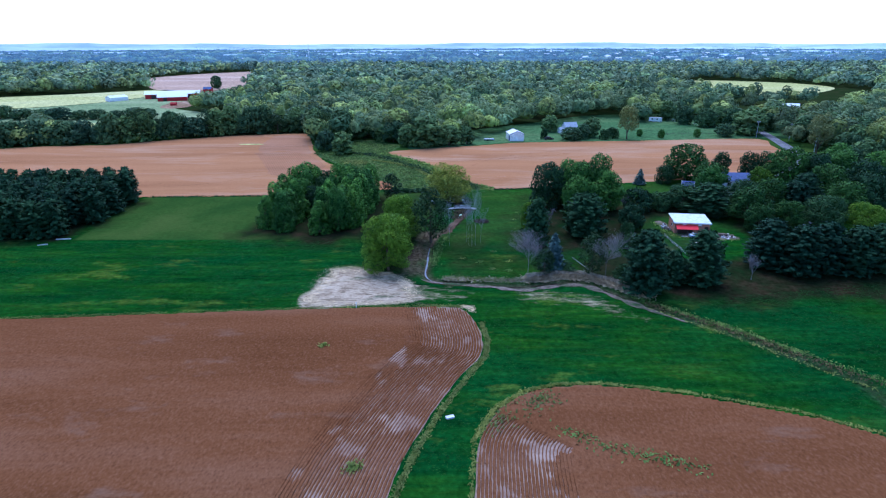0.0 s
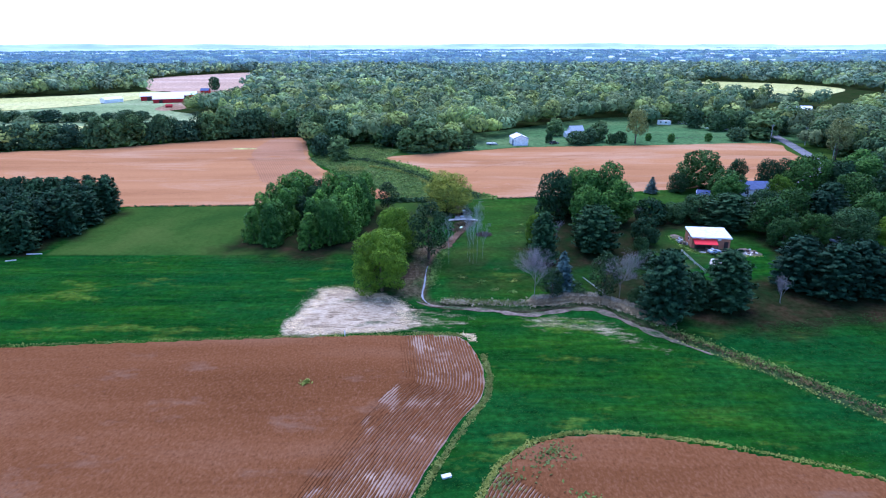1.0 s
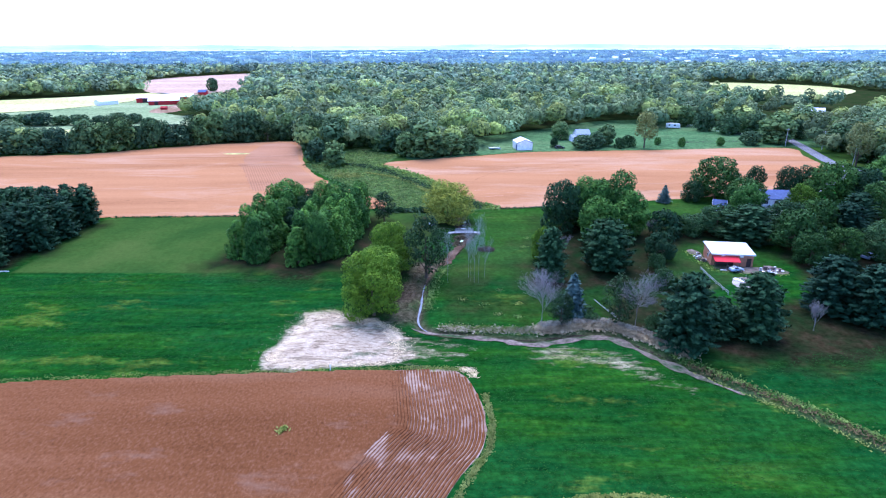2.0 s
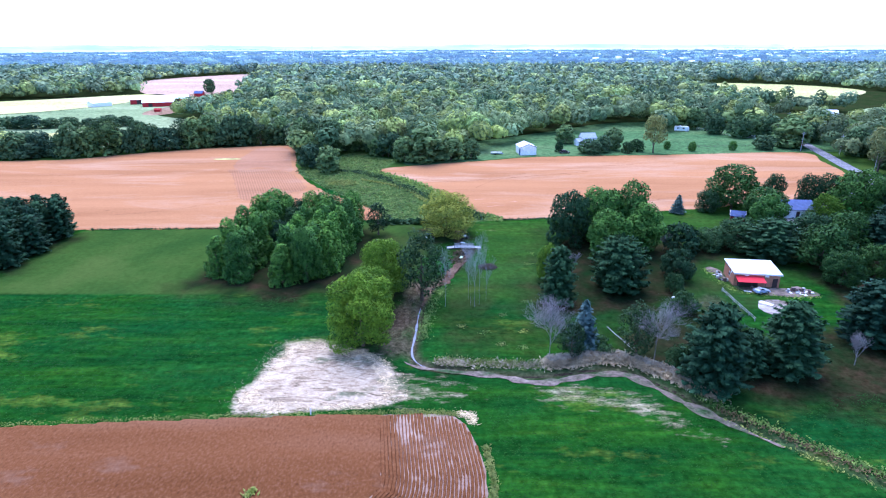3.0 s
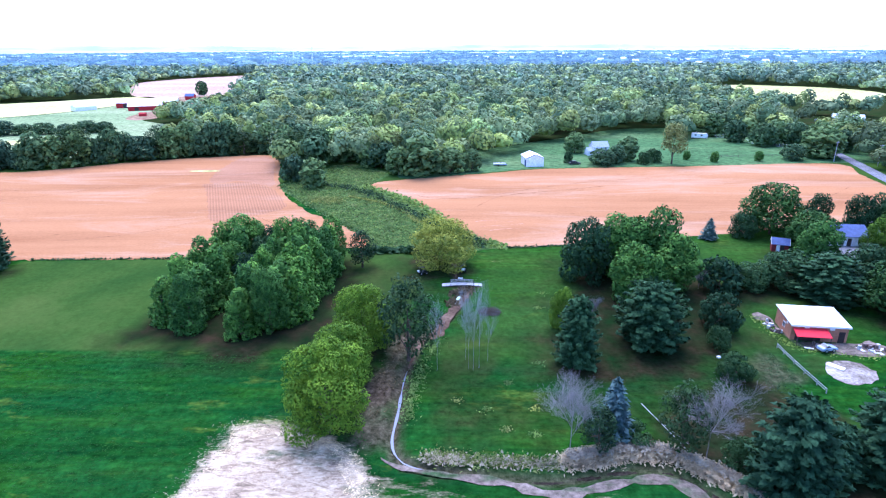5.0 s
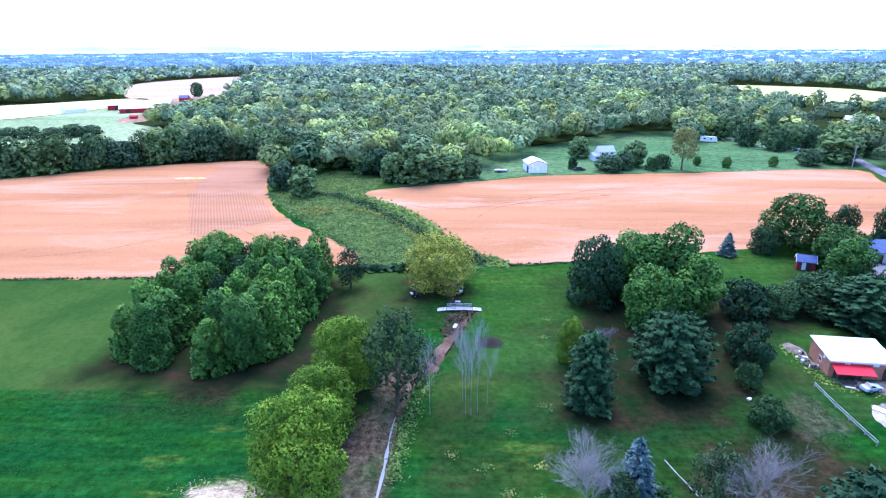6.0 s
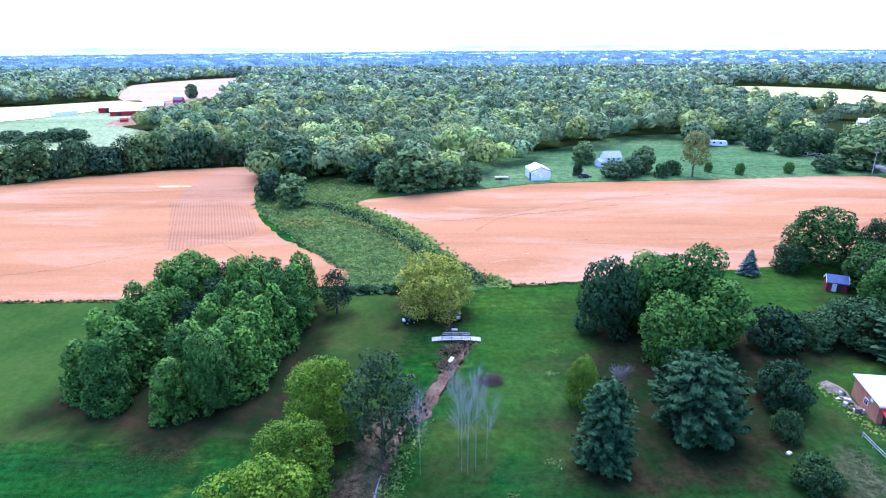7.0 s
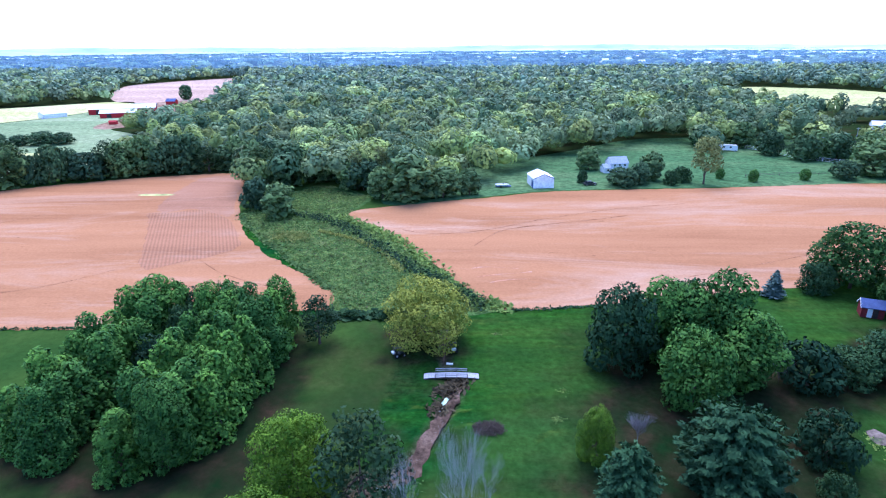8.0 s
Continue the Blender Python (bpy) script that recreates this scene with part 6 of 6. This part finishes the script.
def lawn_tractor(x, y, yaw, label):
    root = thing("lawn_tractor", pose(x, y, g(y), 0, 0, yaw), label, "tractor")
    block("hood", 0.1, -0.35, 0.5, 1.1, 0.35, 1.05, BLACKPAINT, root, bevel=0.1)
    block("body", -0.9, -0.45, 0.42, 0.2, 0.45, 0.68, BLACKPAINT, root, bevel=0.05)
    block("seat", -0.65, -0.25, 0.68, -0.15, 0.25, 0.82, RUBBER, root, bevel=0.05)
    block("backrest", -0.75, -0.25, 0.72, -0.6, 0.25, 1.2, RUBBER, root, bevel=0.05)
    block("canopy", -0.95, -0.5, 1.75, 0.35, 0.5, 1.82, BLACKPAINT, root, bevel=0.02)
    block("cargo_box", -1.25, -0.4, 0.75, -0.78, 0.4, 1.1, TRIM, root, "white cargo box", bevel=0.03)
    for px, py in ((-0.9, -0.45), (-0.9, 0.45), (0.3, -0.45), (0.3, 0.45)):
        block("post", px - 0.025, py - 0.025, 0.6, px + 0.025, py + 0.025, 1.76, BLACKPAINT, root)
    for wx, wy, r in ((-0.55, -0.6, 0.42), (-0.55, 0.6, 0.42), (0.8, -0.5, 0.28), (0.8, 0.5, 0.28)):
        bm = bmesh.new()
        bmesh.ops.create_cone(bm, segments=18, radius1=r, radius2=r, depth=0.26, cap_ends=True, matrix=pose(wx, wy, r, 90, 0, 0))
        tyre = part("wheel", bm, RUBBER, root)
        bm = bmesh.new()
        bmesh.ops.create_cone(bm, segments=14, radius1=r * 0.5, radius2=r * 0.45, depth=0.30, cap_ends=True, matrix=pose(wx, wy, r, 90, 0, 0))
        part("rim", bm, CHROME, tyre)


lawn_tractor(-2.8, 188.3, 25, "black lawn tractor parked by the willow")
lawn_tractor(6.6, 190.0, 100, "dark lawn tractor parked under the willow")


def boat(x, y, yaw, label):
    root = thing("boat", pose(x, y, g(y), 0, 0, yaw), label, "boat")
    bm = bmesh.new()
    prof = [(-2.5, 0.8), (-1.5, 0.85), (0.0, 0.85), (1.5, 0.7), (2.6, 0.05)]
    rings = []
    for px, w in prof:
        rings.append([bm.verts.new((px, -w, 1.15)), bm.verts.new((px, -w * 0.75, 0.65)), bm.verts.new((px, 0, 0.5 + 0.1 * max(0, px))), bm.verts.new((px, w * 0.75, 0.65)), bm.verts.new((px, w, 1.15))])
    for a, b in zip(rings, rings[1:]):
        for i in range(4):
            bm.faces.new([a[i], b[i], b[i + 1], a[i + 1]])
        bm.faces.new([a[4], b[4], b[0], a[0]])
    bm.faces.new(rings[0])
    bmesh.ops.recalc_face_normals(bm, faces=bm.faces[:])
    part("hull", bm, TRIM, root)
    block("windscreen", 0.3, -0.6, 1.15, 0.45, 0.6, 1.6, GLASS, root)
    block("trailer", -2.4, -0.6, 0.35, 3.2, 0.6, 0.47, BLUETRIM, root, "dark blue trailer")
    for s in (-1, 1):
        bm = bmesh.new()
        bmesh.ops.create_cone(bm, segments=16, radius1=0.33, radius2=0.33, depth=0.22, cap_ends=True, matrix=pose(-0.6, s * 0.85, 0.33, 90, 0, 0))
        part("wheel", bm, RUBBER, root)


boat(24.0, 303.5, 4, "white motor boat on a trailer on grass")


def car(name, x, y, yaw, paint, label, category, L=4.6, W=1.85, H=1.5, box_body=False):
    root = thing(name, pose(x, y, g(y) + 0.08, 0, 0, yaw), label, category)
    if box_body:
        prof = [(-L / 2, 0.45), (L / 2, 0.45), (L / 2, H * 0.75), (L / 2 - 0.5, H), (-L / 2, H)]
    else:
        prof = [(-L / 2, 0.35), (L / 2, 0.35), (L / 2, 0.72), (L / 2 - 1.2, 0.95), (-L / 2 + 0.9, 0.98), (-L / 2, 0.9)]
    def body(nm, pr, w, mat):
        bm = bmesh.new()
        ends = [[bm.verts.new((a, s * w / 2, z)) for a, z in pr] for s in (-1, 1)]
        for e in ends:
            bm.faces.new(e)
        for i in range(len(pr)):
            j = (i + 1) % len(pr)
            bm.faces.new([ends[0][i], ends[0][j], ends[1][j], ends[1][i]])
        bmesh.ops.recalc_face_normals(bm, faces=bm.faces[:])
        bmesh.ops.bevel(bm, geom=bm.edges[:], offset=0.06, segments=2, affect="EDGES")
        return part(nm, bm, mat, root)
    body("body", prof, W, paint)
    if not box_body:
        body("cabin", [(-L / 2 + 0.5, 0.9), (L / 2 - 1.2, 0.9), (L / 2 - 1.9, H), (-L / 2 + 1.0, H)], W * 0.86, GLASS)
        block("roof", -L / 2 + 1.0, -W * 0.40, H - 0.01, L / 2 - 1.95, W * 0.40, H + 0.04, paint, root, bevel=0.015)
    else:
        for u in (-L / 4, L / 8):
            block("window", u - 0.5, -W / 2 - 0.02, H * 0.55, u + 0.5, -W / 2 - 0.004, H * 0.8, GLASS, root)
    for wx in (-L / 2 + 0.85, L / 2 - 0.85):
        for s in (-1, 1):
            bm = bmesh.new()
            bmesh.ops.create_cone(bm, segments=16, radius1=0.34, radius2=0.34, depth=0.22, cap_ends=True, matrix=pose(wx, s * (W / 2 - 0.08), 0.34, 90, 0, 0))
            wheel = part("wheel", bm, RUBBER, root)
            bm = bmesh.new()
            bmesh.ops.create_cone(bm, segments=12, radius1=0.2, radius2=0.2, depth=0.25, cap_ends=True, matrix=pose(wx, s * (W / 2 - 0.08), 0.34, 90, 0, 0))
            part("rim", bm, CHROME, wheel)


CARWHITE = plain("white car paint", (0.75, 0.76, 0.78), 0.25, 0.5, wear=0.05)
CARBLUE = plain("pale blue car paint", (0.38, 0.45, 0.58), 0.25, 0.5, wear=0.05)
car("trailer_home", 136.5, 376.0, -20, CARWHITE, "white camping trailer parked by trees", "camper", 8.0, 2.5, 2.9, True)
car("car", 108.8, 163.0, 25, CARBLUE, "pale blue car parked on the drive", "car")
car("car", 56.0, 306.0, 10, BLACKPAINT, "dark pickup parked on mown grass", "car", 4.8)
# a small car body stands in for an unclear pale blue object
car("car", 71.2, 154.4, 12, CARBLUE, "small pale blue car-shaped object before the barn", "car", 3.2, 1.5, 1.3)


def junk(x, y, rx, ry, n, seed, label):
    """A low heap of boards, sheets and drums."""
    rnd = random.Random(seed)
    for k in range(n):
        a, r = rnd.uniform(0, 6.3), math.sqrt(rnd.random())
        px, py = x + math.cos(a) * r * rx, y + math.sin(a) * r * ry
        kind = rnd.random()
        if kind < 0.5:
            slab("scrap_sheet", px, py, 0.05, rnd.uniform(0.6, 1.9), rnd.uniform(0.3, 0.9), 0.07, rnd.uniform(0, 180), rnd.choice((PALESCRAP, PALESCRAP, SCRAP, TRIM)), label + " sheet on the ground", "scrap", rnd.uniform(-8, 8))
        elif kind < 0.8:
            slab("crate", px, py, 0.0, rnd.uniform(0.4, 0.9), rnd.uniform(0.4, 0.7), rnd.uniform(0.3, 0.7), rnd.uniform(0, 180), rnd.choice((SCRAP, DARKWOOD, PALESCRAP, PALESCRAP)), label + " crate on the ground", "crate")
        else:
            root = thing("drum", pose(px, py, g(py)), label + " drum on the ground", "drum")
            bm = bmesh.new()
            bmesh.ops.create_cone(bm, segments=14, radius1=0.29, radius2=0.29, depth=0.86, cap_ends=True, matrix=Matrix.Translation((0, 0, 0.43)))
            part("body", bm, rnd.choice((SCRAP, SCRAP, PALESCRAP)), root)
            bm = bmesh.new()
            bmesh.ops.create_cone(bm, segments=14, radius1=0.31, radius2=0.31, depth=0.05, cap_ends=True, matrix=Matrix.Translation((0, 0, 0.6)))
            part("hoop", bm, SCRAP, root)


area("gravel_yard", [(64.6, 166), (66.6, 165), (67, 157), (72, 153.4), (80, 152.6), (83.6, 154), (81, 158), (78, 157), (68, 158.5), (67.4, 168), (65, 169)], PATH, "grey gravel round the barn", "gravel", 0.06, jitter=0.2, step=1)
junk(66.0, 163.0, 0.9, 3.6, 16, 2, "pale discarded")
junk(79.6, 154.8, 2.8, 1.0, 22, 3, "weathered discarded")
junk(69.4, 155.8, 1.6, 0.7, 8, 4, "old discarded")
scatter("gravel_grass", 900, 0.2, "weed", "weeds round the yard's scrap", line=[(64.6, 168), (65, 160), (67, 155), (76, 152.5), (83, 153)], spread=0.6, seed=33, category="weeds")


def rail_fence(pts, gap, height, mat, label, rails=2):
    root = thing("fence", pose(pts[0][0], pts[0][1], 0), label, "fence")
    ox, oy = pts[0]
    line = smooth_line(pts, step=gap)
    post_me = None
    for x, y in line:
        if post_me is None:
            bm = bmesh.new()
            box(bm, -0.06, -0.06, -0.2, 0.06, 0.06, height, 0.01)
            o = part("post", bm, mat, root)
            post_me = o.data
        else:
            o = new("post", post_me)
            o.parent = root
        o.location = (x - ox, y - oy, g(y))
    for (x0, y0), (x1, y1) in zip(line, line[1:]):
        for k in range(rails):
            h = height * (0.92 - 0.42 * k)
            verts, faces = [], []
            a, b = Vector((x0 - ox, y0 - oy, g(y0) + h)), Vector((x1 - ox, y1 - oy, g(y1) + h))
            tube(verts, faces, a, b, 0.05, 0.05, 5)
            mesh_part("rail", verts, faces, mat, root)


rail_fence([(63, 155.5), (63, 150), (63.4, 141.5)], 2.4, 0.9, PALEBARK, "pale rail fence beside the garden")
rail_fence([(141, 392), (152, 378), (157, 360), (170, 346), (184, 342)], 5.0, 1.5, TRIM, "white board fence round the pasture", 3)
rail_fence([(118, 319), (140, 322), (160, 322)], 6.0, 1.2, DARKWOOD, "dark wire fence across the pasture", 2)


def pole(x, y, h, yaw, label="grey wooden utility pole beside the road"):
    root = thing("utility_pole", pose(x, y, g(y), 0, 0, yaw), label, "pole")
    verts, faces = [], []
    tube(verts, faces, (0, 0, -0.3), (0, 0, h), 0.16, 0.11, 8)
    mesh_part("shaft", verts, faces, GREYWOOD, root)
    block("crossarm", -1.1, -0.06, h - 0.75, 1.1, 0.06, h - 0.6, GREYWOOD, root)
    for px in (-0.95, 0.4, 0.95):
        verts, faces = [], []
        tube(verts, faces, (px, 0, h - 0.6), (px, 0, h - 0.38), 0.05, 0.03, 6)
        mesh_part("insulator", verts, faces, TRIM, root)


for _x, _y in ((180.5, 302), (168.0, 311), (173.0, 268), (192, 345), (205, 390)):
    pole(_x, _y, 9.0, 15)
for _x, _y, _h in ((-330, 1500, 75), (-390, 1560, 62)):
    root = thing("radio_mast", pose(_x, _y, g(_y)), "thin pale radio mast rising above far woods", "mast")
    verts, faces = [], []
    tube(verts, faces, (0, 0, 0), (0, 0, _h), 0.7, 0.3, 4)
    mesh_part("shaft", verts, faces, TRIM, root)
    block("base", -1.5, -1.5, 0, 1.5, 1.5, 2, TRIM, root)
